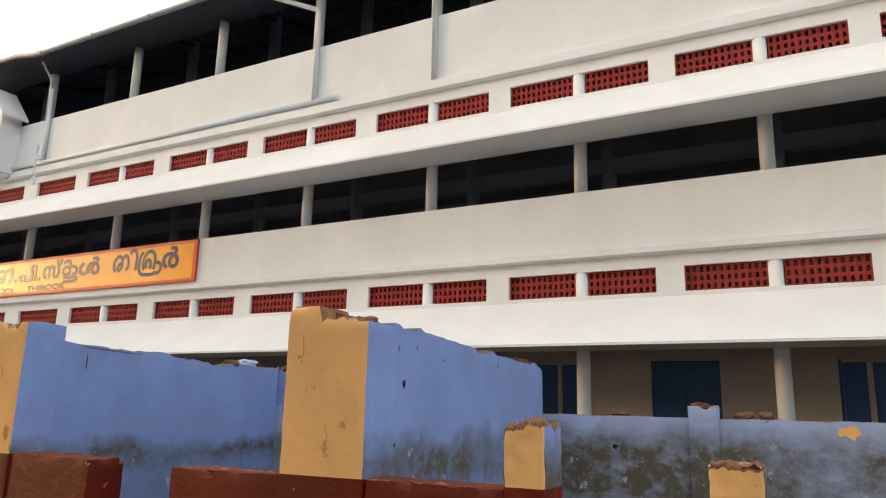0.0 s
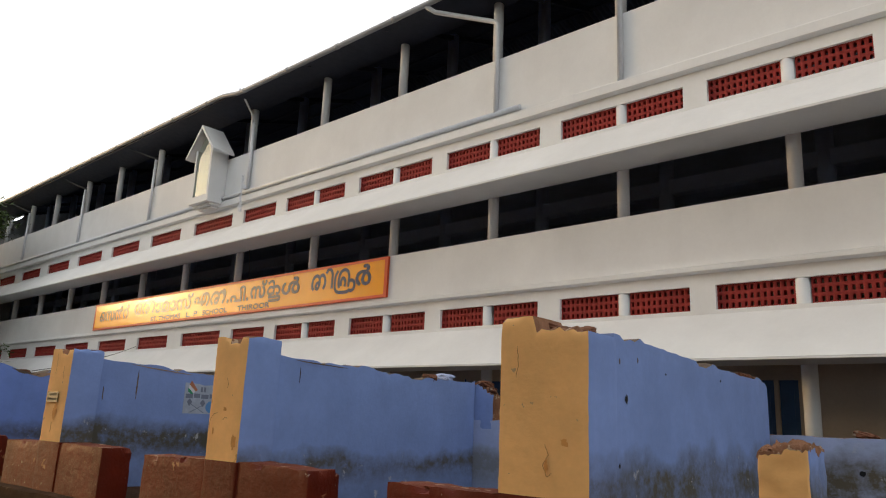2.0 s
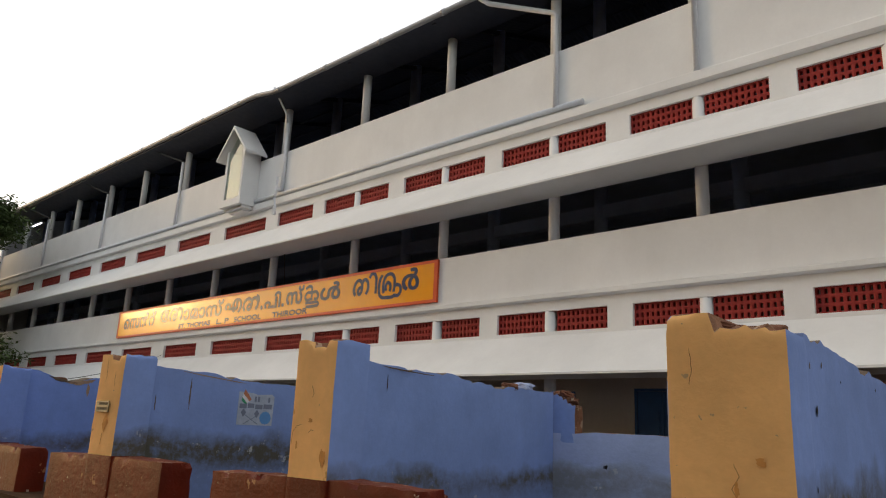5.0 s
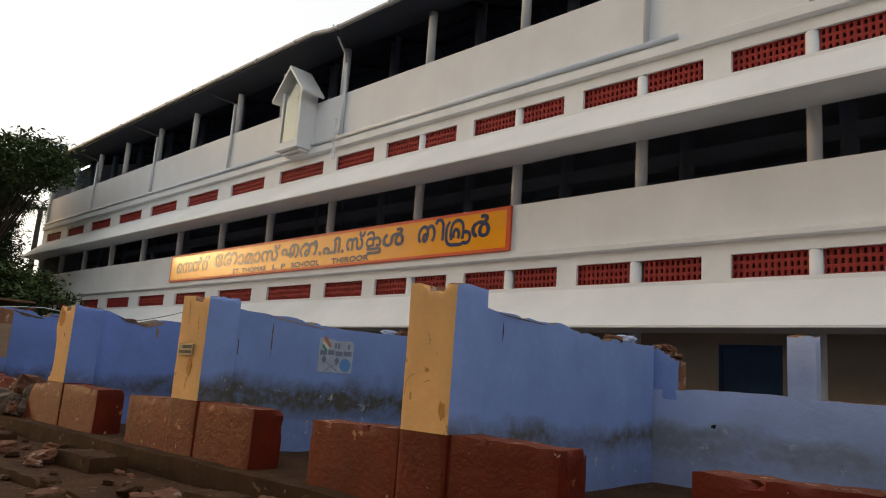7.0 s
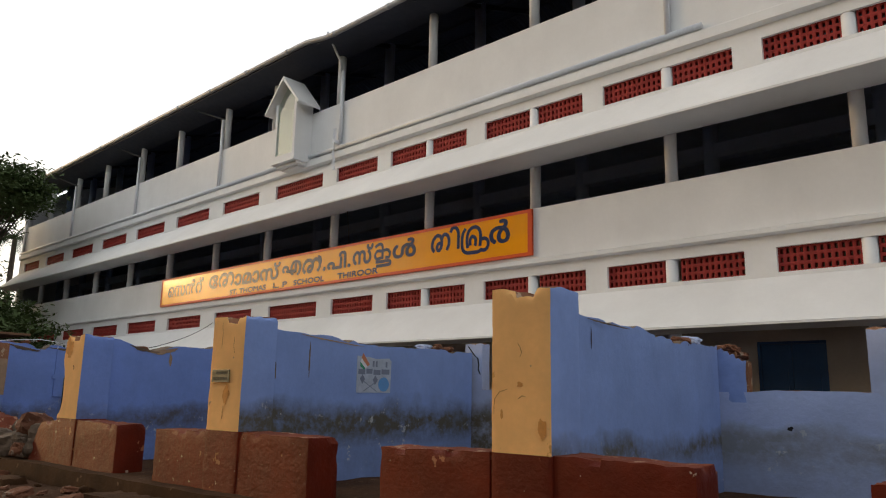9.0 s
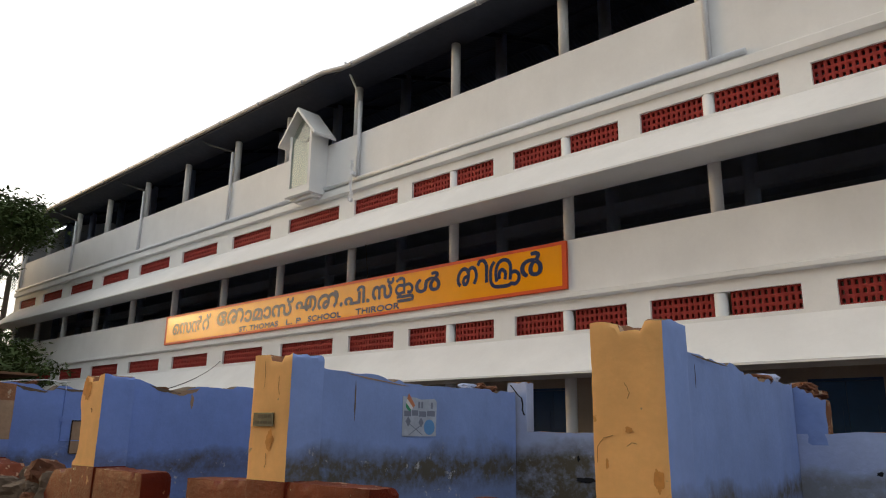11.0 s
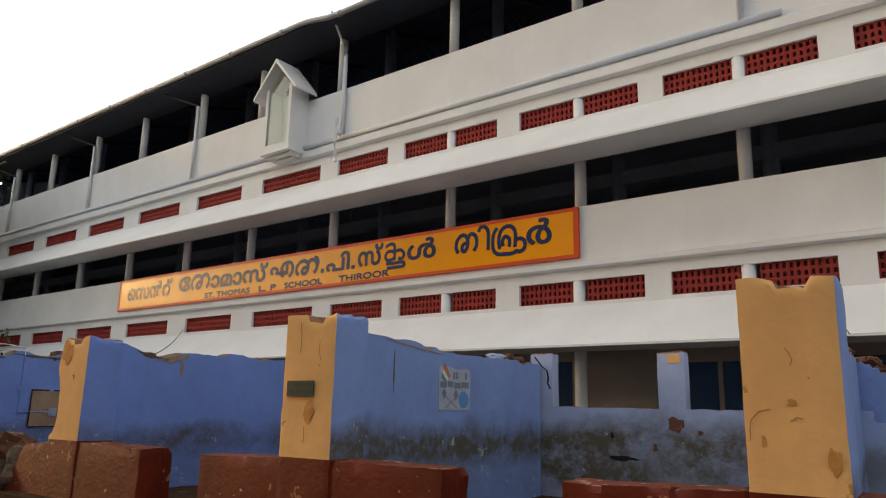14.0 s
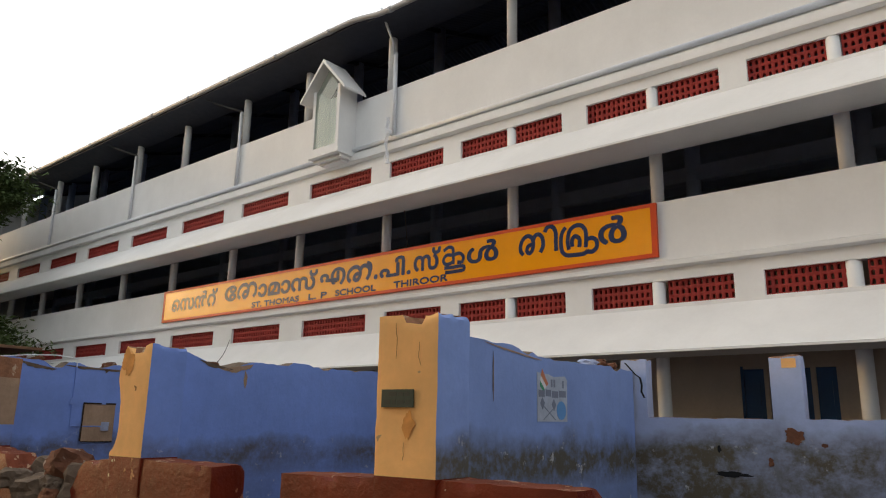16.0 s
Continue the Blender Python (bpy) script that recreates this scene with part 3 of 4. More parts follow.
def curve(points, jag=0.02, seed=0.0):
    """Height along v by straight runs between (v, z) points, made ragged."""
    def top(u, v):
        z = points[-1][1]
        for (a, za), (b, zb) in zip(points, points[1:]):
            if v <= b:
                z = za + (zb - za) * max(0, min(1, (v - a) / max(1e-6, b - a)))
                break
        if v < points[0][0]:
            z = points[0][1]
        z += jag * (noise.noise((u * 3 + seed, v * 3.1, seed)) + 0.7 * noise.noise((u * 11, v * 10 + seed, 5)))
        # whole courses of masonry are missing here and there
        return z + 0.035 * round(1.6 * noise.noise((seed, v * 2.7, u)))
    return top


RED_WORN = material("worn_red_edge", (0.22, 0.055, 0.025), 0.8, spec=0.25, var=0.2, scale=4, bump=0.6, bump_scale=14, patches=((7.0, 0.60, (0.34, 0.20, 0.13)),))
LATERITE = material("bare_laterite_masonry", (0.36, 0.165, 0.085), 0.95, var=0.25, scale=6, grain=30, grain_amt=0.2, bump=1.0, bump_scale=22, patches=((8.0, 0.60, (0.44, 0.32, 0.22)),))
TAN = material("bare_tan_render", (0.40, 0.27, 0.18), 0.9, var=0.15, scale=3, bump=0.4)
MATS = [BLUE, YELLOW, RED, LATERITE, PALE, PLASTER, RED_WORN, TAN, BLUE_DEEP, BLUE_FAINT, PALE_FAINT]
# name: right face of wall, pillar right and left, red line height, pillar top, wall tops, wall depth
ROWS_OF_WALLS = [
    ("D", 0.0, -0.01, 0.79, 0.97, 2.27, [(0.5, 2.22), (1.1, 2.21), (2.5, 2.16), (4.1, 2.12), (4.62, 2.1)], 4.62),
    ("B", 4.21, 4.125, 4.715, 0.97, 2.31, [(0.46, 2.15), (1.8, 2.12), (3.1, 2.09), (4.0, 2.1), (4.638, 2.1)], 4.638),
    ("A", 8.42, 8.215, 8.865, 0.97, 2.29, [(0.55, 2.19), (1.5, 2.16), (1.74, 2.11), (2.6, 2.09), (3.4, 2.09), (3.6, 2.11), (4.6, 2.11)], 4.6),
    ("C", 12.63, 12.23, 12.88, 0.97, 2.21, [(0.3, 2.22), (0.72, 2.20), (0.93, 2.15), (1.07, 2.08), (1.33, 2.06), (1.6, 2.14), (2.6, 2.16), (4.4, 2.18)], 4.4),
    ("E", 16.84, 16.3, 17.2, 0.97, 2.23, [(0.5, 2.29), (0.95, 2.24), (1.19, 2.16), (1.41, 2.27), (2.2, 2.23), (4.4, 2.20)], 4.4),
]


SKEW = 0.052


def make_cross_wall(row, seed):
    name, uw, ur, ul, zr, zt, tops, depth = row
    base = at(uw + 0.2, 2, 0.1)
    w = thing("ruined_partition_wall", base, "broken roofless wall, blue limewash with ochre pillar and red foot", "ruined wall", "ruined shop walls")

    def pillar_paint(side, z):
        if side in "td":
            return 3
        if z < zr:
            return 2
        if name == "E" and 1.3 < z < 1.98:
            return 7
        if name == "E" and side == "r" and z > 1.9:
            return 3
        return 1 if side == "f" else {"C": 8, "E": 8, "B": 9}.get(name, 0)

    def pillar_top(u, v):
        z = zt + 0.03 * noise.noise((u * 4, v * 4, seed))
        if name == "D":
            k = (u - ur) / (ul - ur)
            z = 2.34 if k > 0.58 else 2.22 + 0.05 * noise.noise((u * 14, v * 9, 2))
            if k < 0.15:
                z = 2.20
        elif abs((u - ur) / (ul - ur) - 0.42) < 0.17 and v < 0.3:
            z -= 0.07
        return z

    pb = rough_block(ur, ul, 0.0, 0.47, 0.1, pillar_top, pillar_paint, 0.042, zr, 0.004, seed, chip=0.08)
    if name in "CE":
        # the outer edge has been knocked off
        edge = Vector((-math.cos(ANG), -math.sin(ANG), 0))
        o = at(0, 0, 0)
        for v in pb.verts:
            u = (v.co - o).dot(edge)
            if u > ul - 0.16 and v.co.z > zr + 0.05:
                v.co -= edge * (0.03 + 0.16 * max(0, 0.25 + noise.noise((v.co.z * 2.6, seed, v.co.y)))) * (u - ul + 0.16) / 0.16
    part("pillar", pb, MATS, w, "ochre yellow pillar with a red foot and chipped top")

    def wall_paint(side, z):
        return 5 if side in "tb" else {"C": 8, "E": 8, "B": 9}.get(name, 0)

    wb = rough_block(uw, uw + 0.26, 0.42, depth, 0.1, curve(tops, 0.018, seed), wall_paint, 0.10, None, 0.004, seed + 3, chip=0.06)
    if name == "B":
        # this wall does not stand quite square
        away = Vector((-math.cos(ANG), -math.sin(ANG), 0))
        deep = Vector((-math.sin(ANG), math.cos(ANG), 0))
        for v in wb.verts:
            v.co += away * SKEW * max(0, (v.co - at(0, 0.42, 0)).dot(deep))
    part("wall", wb, MATS, w)
    return w


for i, row in enumerate(ROWS_OF_WALLS):
    make_cross_wall(row, 3.1 * i + 1)

# low red front walls beside the pillars: far end, near end, height at both ends, broken end
LOW = [
    (-1.16, -0.03, 0.97, 0.97, 0), (0.80, 1.95, 0.96, 0.95, 0), (3.02, 4.13, 0.97, 0.98, 0), (4.75, 5.98, 0.97, 0.94, 0),
    (7.04, 8.25, 0.96, 0.97, 0), (8.87, 9.98, 0.955, 0.93, 0), (11.02, 12.23, 0.94, 0.955, 0), (12.85, 13.75, 0.94, 0.86, 1), (15.0, 16.29, 0.85, 0.955, 2),
    (17.21, 17.75, 0.96, 0.96, 0),
]


def make_low_wall(u0, u1, za, zb, broken, seed):
    u0, u1 = u0 - 0.02, u1 + 0.02

    def top(u, v):
        k = (u - u0) / (u1 - u0)
        z = za + (zb - za) * k + 0.012 * noise.noise((u * 6, v * 6, seed))
        d = (1 - k) if broken == 1 else k if broken == 2 else 1
        if d < 0.35:
            z -= (0.35 - d) * 1.25 + 0.12 * abs(noise.noise((u * 9, v * 5, seed)))
        return max(z, 0.34)

    def paint(side, z):
        if side == "t":
            return 6
        if broken == 1 and side == "l" or broken == 2 and side == "r":
            return 3
        return 2

    bm = rough_block(u0, u1, 0.02, 0.44, 0.1, top, paint, 0.06, None, 0.006, seed, chip=0.22)
    ob = finish("low_front_wall", bm, MATS)
    tagged(ob, "low red oxide plastered front wall, chipped and worn" + (", broken off at one end" if broken else ""), "low wall", "low red front walls")


for i, r in enumerate(LOW):
    make_low_wall(*r, 1.7 * i + 0.4)


# back wall of the row with its post stumps
def make_back_wall():
    w = thing("ruined_back_wall", at(4, 4.7, 0.1), "low broken back wall in pale blue limewash with mould stains", "ruined wall")

    def top(u, v):
        return 1.50 + 0.0015 * u + 0.05 * math.exp(-((u - 3.3) / 1.2) ** 2) + 0.02 * noise.noise((u * 2.3, 1, 0)) + 0.012 * noise.noise((u * 9, 2, v * 8))

    def paint(side, z):
        return 3 if side == "t" else 4

    def clean_paint(side, z):
        return 3 if side == "t" else 10

    for u0, u1, tone in ((-9.0, 0.13, paint), (0.13, 4.52, clean_paint), (4.52, 17.5, paint)):
        part("wall", rough_block(u0, u1, 4.64, 4.88, 0.05, top, tone, 0.11, None, 0.004, 5.0, chip=0.06), MATS, w)
    for u0, u1, zt, vf in ((-2.22, -1.86, 1.65, 4.60), (2.37, 2.71, 2.29, 4.645), (6.38, 6.75, 2.245, 4.645), (8.25, 8.62, 2.26, 4.645)):
        def stub_top(u, v, zt=zt):
            return zt + 0.03 * noise.noise((u * 7, v * 7, 1))
        part("post_stump", rough_block(u0, u1, vf, 4.86, 0.05 if zt < 2 else 1.30, stub_top, paint, 0.08, None, 0.004, u0, chip=0.10), MATS, w, "pale blue post stump with a broken top")

    # ragged return of the partition at the corner, course by course
    def return_top(u, v):
        z = 2.11
        for edge, fall in ((4.36, 2.06), (4.28, 2.03), (4.22, 1.97), (4.13, 1.92)):
            if u < edge:
                z = fall
        return z + 0.025 * noise.noise((u * 16, v * 9, 3))

    def return_paint(side, z):
        return 3 if side in "tr" else 0
    part("wall_return", rough_block(4.07, 4.68, 4.645, 4.87, 1.40, return_top, return_paint, 0.025, None, 0.012, 2.2, chip=0.10), MATS, w, "broken blue corner with bare brick edge")


make_back_wall()


# two short broken stumps along the front
def make_front_stumps():
    for u0, u1, zt, zr in ((-1.47, -1.17, 1.43, 0.99), (-2.86, -2.53, 1.21, 0.92)):
        def top(u, v, zt=zt):
            return zt + 0.05 * noise.noise((u * 8, v * 8, zt)) + 0.03 * noise.noise((u * 25, v * 25, zt)) + 0.022 * noise.noise((u * 60, v * 60, zt))

        def paint(side, z, zr=zr, zt=zt):
            if side == "t" or z > zt + 0.015:
                return 3
            return 2 if z < zr else (1 if side == "f" else 0)
        ob = finish("pillar_stump", rough_block(u0, u1, 0.0, 0.42, 0.1, top, paint, 0.018, zr, 0.018, u0, chip=0.14), MATS)
        tagged(ob, "short broken ochre pillar stump with bare laterite top", "pillar stump", "broken front pillar stumps")


make_front_stumps()


# plinth under the row, its floor and kerb
def make_plinth():
    def top(u, v):
        return 0.30 + 0.008 * noise.noise((u * 2, v * 2, 0))

    bm = rough_block(-9.0, 22.0, -0.22, 4.9, -0.25, top, lambda s, z: 0, 0.35, None, 0.02, 2.0)
    ob = finish("pavement", bm, [SLAB])
    tagged(ob, "weathered raised stone plinth of the ruined row", "plinth", kind="structure")


make_plinth()

# ---- lettering ----
for body, x0, x1, z0, z1 in (
        ("െസൻറ്", -28.11, -25.79, 4.52, 5.00),
        ("േ", -25.38, -24.88, 4.58, 4.98),
        ("ാമാസ്", -23.86, -21.50, 4.57, 5.03),
        ("എ", -21.37, -20.50, 4.58, 4.98),
        (".", -19.50, -19.42, 4.58, 4.66),
        ("പി.", -19.32, -18.40, 4.58, 5.00),
        ("സ്", -18.28, -17.54, 4.60, 5.06),
        ("ൾ", -16.80, -16.04, 4.60, 5.02),
        ("ർ", -13.79, -13.27, 4.57, 5.05)):
    word(body, x0, x1, z0, z1, ML, sign, "navy letters", 0.020)
TA = [[(0.14, 0.04), (0.02, 0.28), (0.05, 0.66), (0.24, 0.93), (0.45, 0.90), (0.56, 0.64), (0.53, 0.26), (0.40, 0.08), (0.29, 0.22), (0.35, 0.44), (0.50, 0.50)],
      [(0.54, 0.66), (0.64, 0.90), (0.80, 0.94), (0.94, 0.74), (0.97, 0.36), (0.85, 0.04)]]
brushed(TA, -24.78, -23.95, 4.58, 4.99, ML, sign, 0.100)
brushed(TA + [[(0.95, 0.40), (1.02, 0.70), (0.98, 0.98), (0.84, 1.10)]], -20.40, -19.64, 4.58, 4.95, ML, sign, 0.095)
brushed(TA, -15.50, -14.96, 4.58, 4.98, ML, sign, 0.085)
brushed([[(0.02, 0.80), (0.25, 0.98), (0.65, 0.97), (0.93, 0.75), (0.95, 0.40), (0.95, 0.0)]], -14.94, -14.68, 4.58, 5.08, ML, sign, 0.085)
# the two joined letters with a tail below the line
brushed([[(0.05, 0.86), (0.28, 0.97), (0.47, 0.90), (0.50, 0.62), (0.50, 0.30)],
         [(0.50, 0.64), (0.20, 0.68), (0.05, 0.50), (0.18, 0.33), (0.50, 0.38)],
         [(0.50, 0.64), (0.78, 0.68), (0.95, 0.52), (0.88, 0.34), (0.68, 0.36)],
         [(0.10, 0.20), (0.30, 0.20), (0.52, 0.19), (0.80, 0.20), (0.97, 0.16), (0.96, 0.04), (0.70, 0.02), (0.14, 0.02)]], -17.48, -16.88, 4.46, 5.03, ML, sign, 0.075)
brushed([[(0.16, 0.97), (0.05, 0.78), (0.02, 0.48), (0.05, 0.18), (0.18, 0.03), (0.42, 0.0), (0.64, 0.0), (0.76, 0.08)],
         [(0.24, 0.20), (0.21, 0.50), (0.26, 0.80), (0.40, 0.96), (0.58, 0.95), (0.70, 0.78), (0.72, 0.50), (0.70, 0.20)],
         [(0.34, 0.28), (0.33, 0.50), (0.42, 0.62), (0.53, 0.52), (0.54, 0.34), (0.52, 0.24)],
         [(0.71, 0.44), (0.86, 0.48), (0.99, 0.37), (0.99, 0.15), (0.88, 0.03), (0.74, 0.06)]], -14.60, -13.84, 4.45, 5.02, ML, sign, 0.082)
for body, x0, x1 in (("ST. THOMAS", -24.10, -22.16), ("L. P", -21.78, -21.12), ("SCHOOL", -20.80, -19.45), ("THIROOR", -18.88, -17.33)):
    word(body, x0, x1, 4.30, 4.44, ML, sign, "small navy letters", 0.009)


# ---- small things on the ruins ----
def flat_on_wall(name, u, pts, off, mat, parent, label=""):
    """A thin sheet on the right face of a cross wall; pts are (v, z)."""
    own = bmesh.new()
    a = [own.verts.new(at(u - off, v, z)) for v, z in pts]
    b = [own.verts.new(at(u - off + 0.0015, v, z)) for v, z in pts]
    k = len(pts)
    for i in range(k):
        own.faces.new((a[i], a[(i + 1) % k], b[(i + 1) % k], b[i]))
    own.faces.new(a)
    own.faces.new(b)
    return part(name, own, mat, parent, label)


def flat_on_front(name, v, pts, off, mat, parent, label="", thick=0.0015):
    own = bmesh.new()
    a = [own.verts.new(at(u, v - off, z)) for u, z in pts]
    b = [own.verts.new(at(u, v - off + thick, z)) for u, z in pts]
    k = len(pts)
    for i in range(k):
        own.faces.new((a[i], a[(i + 1) % k], b[(i + 1) % k], b[i]))
    own.faces.new(a)
    own.faces.new(b)
    return part(name, own, mat, parent, label)


PAPER = material("poster_paper", (0.45, 0.51, 0.63), 0.75, var=0.12, scale=5, bump=0.1)
INK = material("dark_print", (0.19, 0.22, 0.30), 0.7, var=0.1, bump=0)
FLAG_O = material("orange_print", (0.55, 0.20, 0.10), 0.7, var=0.1, bump=0)
FLAG_G = material("green_print", (0.04, 0.30, 0.16), 0.7, var=0.1, bump=0)
FLAG_W = material("white_print", (0.7, 0.7, 0.72), 0.7, var=0.05, bump=0)
CYAN = material("blue_print", (0.12, 0.32, 0.66), 0.7, var=0.1, bump=0)
PLATE = material("dark_green_plate", (0.02, 0.045, 0.03), 0.4, var=0.15, bump=0.05)
CRACK_HOLE_SHADE = material("crack_and_hole_shade", (0.01, 0.01, 0.012), 0.95, var=0.1, bump=0)
BOXPAINT = material("grey_switch_board", (0.40, 0.38, 0.33), 0.6, var=0.1)
ORANGE = material("bare_orange_undercoat", (0.80, 0.36, 0.09), 0.9, var=0.15, scale=9, bump=0.15)


def rect(a0, a1, z0, z1):
    return [(a0, z0), (a1, z0), (a1, z1), (a0, z1)]


def make_poster():
    u = 8.42
    p = thing("poster", at(u, 2.33, 1.44), "torn pale printed poster pasted on the blue wall", "poster")
    v0, v1, z0, z1 = 1.99, 2.67, 1.43, 1.94
    flat_on_wall("sheet", u, [(v0, z0), (v1 - 0.01, z0 + 0.005), (v1, z1 - 0.06), (v1 - 0.05, z1 - 0.02), (v0 + 0.36, z1 - 0.04), (v0 + 0.25, z1 - 0.02), (v0, z1 - 0.01)], 0.008, PAPER, p)
    o = 0.010
    flat_on_wall("print", u, [(v0 + 0.08, z1 - 0.04), (v0 + 0.20, z1 - 0.15), (v0 + 0.24, z1 - 0.12), (v0 + 0.11, z1 + 0.03)], o, FLAG_O, p, "orange flag stripe")
    flat_on_wall("print", u, [(v0 + 0.06, z1 - 0.09), (v0 + 0.16, z1 - 0.18), (v0 + 0.20, z1 - 0.15), (v0 + 0.08, z1 - 0.04)], o, FLAG_W, p, "white flag stripe")
    flat_on_wall("print", u, [(v0 + 0.06, z1 - 0.15), (v0 + 0.13, z1 - 0.20), (v0 + 0.16, z1 - 0.18), (v0 + 0.06, z1 - 0.09)], o, FLAG_G, p, "green flag stripe")
    for k, (a, b) in enumerate(((0.03, 0.16), (0.18, 0.30), (0.32, 0.46), (0.48, 0.64))):
        h = 0.01 * (k % 2)
        flat_on_wall("print", u, rect(v0 + a, v0 + b, z0 + 0.25 + h, z0 + 0.32 + h), o, INK, p, "dark bars of print")
    for a, z in ((0.06, 0.19), (0.31, 0.18)):
        flat_on_wall("print", u, [(v0 + a, z0 + z), (v0 + a + 0.05, z0 + z - 0.07), (v0 + a + 0.10, z0 + z), (v0 + a + 0.05, z0 + z + 0.06)], o, INK, p, "dark diamond of print")
    flat_on_wall("print", u, [(v0 + 0.12, z0 + 0.02), (v0 + 0.14, z0 + 0.02), (v0 + 0.40, z0 + 0.16), (v0 + 0.38, z0 + 0.16)], o, INK, p, "dark line of print")
    flat_on_wall("print", u, [(v0 + 0.38, z0 + 0.02), (v0 + 0.40, z0 + 0.02), (v0 + 0.14, z0 + 0.16), (v0 + 0.12, z0 + 0.16)], o + 0.002, INK, p, "dark line of print")
    cz = [(v0 + 0.53 + 0.11 * math.cos(q), z0 + 0.12 + 0.10 * math.sin(q)) for q in (i * math.pi / 6 for i in range(12))]
    flat_on_wall("print", u, cz, o, CYAN, p, "blue round print")
    for a in (0.30, 0.36, 0.56):
        flat_on_wall("print", u, rect(v0 + a, v0 + a + 0.035, z1 - 0.15, z1 - 0.07), o, INK, p, "small dark print")


make_poster()


PLATEBAR = material("faded_plate_writing", (0.040, 0.050, 0.038), 0.7, var=0.2, bump=0)


def make_plate():
    p = thing("name_plate", at(8.6, -0.02, 1.52), "small dark green painted plate on the ochre pillar", "plate")
    flat_on_front("plate", 0.0, rect(8.44, 8.78, 1.52, 1.665), 0.022, PLATE, p, thick=0.008)
    for z, spans in ((1.61, ((8.48, 8.53), (8.545, 8.60), (8.615, 8.70))), (1.545, ((8.47, 8.52), (8.535, 8.61), (8.625, 8.66), (8.68, 8.75)))):
        for a, b in spans:
            flat_on_front("bar", 0.0, rect(a, b, z, z + 0.035), 0.025, PLATEBAR, p, "pale bar of writing")


make_plate()


def blob(cx, cz, rx, rz, seed, n=44, rag=0.3):
    pts = []
    for i in range(n):
        a = 2 * math.pi * i / n
        c, d = math.cos(a), math.sin(a)
        k = 1 + rag * noise.noise((c * 1.3, d * 1.3, seed)) * 1.4 + rag * 0.7 * noise.noise((c * 4, d * 4, seed + 5))
        pts.append((cx + rx * c * k, cz + rz * d * k))
    return pts


def flaked(kind, label, mat, pts, v=None, u=None, off=0.007):
    t = thing("plaster_flake", at(pts[0][0], v, pts[0][1]) if u is None else at(u, pts[0][0], pts[0][1]), label, "bare patch", "bare patches on the ruins")
    if u is None:
        flat_on_front("patch", v, pts, off, mat, t)
    else:
        flat_on_wall("patch", u, pts, off, mat, t)


for cu, cz, ru, rz, m in ((8.50, 1.38, 0.05, 0.11, ORANGE), (4.215, 1.17, 0.035, 0.10, ORANGE), (4.42, 1.52, 0.03, 0.02, ORANGE), (0.20, 1.37, 0.03, 0.025, ORANGE),
                          (0.35, 1.20, 0.015, 0.05, ORANGE), (4.60, 1.28, 0.012, 0.04, ORANGE), (12.68, 2.02, 0.12, 0.14, ORANGE), (16.5, 1.2, 0.08, 0.10, PLASTER)):
    flaked("f", "bare patch where the ochre paint flaked off", m, blob(cu, cz, ru, rz, cu * 3, rag=0.38), v=0.0)
# Black spots paint the darkness inside small holes and pits.
for cv, cz, rv, rz, u, m in ((0.635, 1.725, 0.026, 0.032, 0.0, CRACK_HOLE_SHADE), (0.366, 1.868, 0.012, 0.055, 0.0, PLASTER), (0.50, 1.215, 0.012, 0.016, 0.0, CRACK_HOLE_SHADE), (0.86, 2.05, 0.010, 0.022, 0.0, PLASTER), (0.52, 2.02, 0.010, 0.02, 0.0, PLASTER), (1.45, 1.98, 0.012, 0.01, 0.0, CRACK_HOLE_SHADE), (2.9, 2.02, 0.016, 0.012, 0.0, CRACK_HOLE_SHADE), 
                             (0.85, 1.95, 0.006, 0.07, 4.228, SLAB), (1.15, 1.83, 0.010, 0.20, 8.42, PLASTER), (0.62, 1.70, 0.008, 0.10, 8.42, PLASTER),
                             (1.66, 1.92, 0.03, 0.10, 12.63, TAN), (0.36, 2.16, 0.13, 0.06, 12.63, TAN), (0.42, 1.12, 0.16, 0.16, 12.63, TAN), (2.1, 2.16, 0.03, 0.03, 16.84, PLASTER)):
    flaked("w", "bare worn patch on the blue wall, black where it paints pit shade", m, blob(cv, cz, rv, rz, cv * 5 + u, rag=0.38), u=u)
# Black ones paint the dark inside a drain slot and small holes.
for cu, cz, ru, rz, m in ((6.53, 1.32, 0.11, 0.09, CORE), (7.25, 0.86, 0.17, 0.028, CRACK_HOLE_SHADE), (7.38, 1.15, 0.02, 0.035, CRACK_HOLE_SHADE), (6.80, 1.02, 0.03, 0.05, CORE), (6.22, 1.22, 0.03, 0.03, CORE),
                          (-0.95, 1.12, 0.03, 0.03, CRACK_HOLE_SHADE), (3.6, 1.10, 0.03, 0.03, CRACK_HOLE_SHADE), (-3.6, 1.38, 0.10, 0.07, YELLOW)):
    flaked("b", "broken patch in the pale blue back wall, black where it paints hole shade", m, blob(cu, cz, ru, rz, cu * 2, rag=0.38), v=4.64)
flaked("b", "ochre patch on the blue post stump", YELLOW, rect(6.44, 6.60, 2.10, 2.21), v=4.645)


def torn(u, v0, v1, top0, top1, drop, mat, seed):
    """A strip of torn plaster that hangs from a wall's top edge, ragged below."""
    n = 16
    up = [(v0 + (v1 - v0) * i / n, top0 + (top1 - top0) * i / n) for i in range(n + 1)]
    low = [(v, z - 0.004 - drop * math.sin(math.pi * i / n) ** 0.6 * (0.55 + 0.9 * abs(noise.noise((i * 0.9, seed, 2))))) for i, (v, z) in enumerate(up)]
    flaked("w", "strip of torn plaster below the wall top", mat, up + low[::-1], u=u)


torn(12.63, 0.92, 1.45, 2.125, 2.03, 0.05, PLASTER, 1.0)
torn(12.63, 1.28, 1.78, 2.035, 2.12, 0.10, TAN, 2.0)
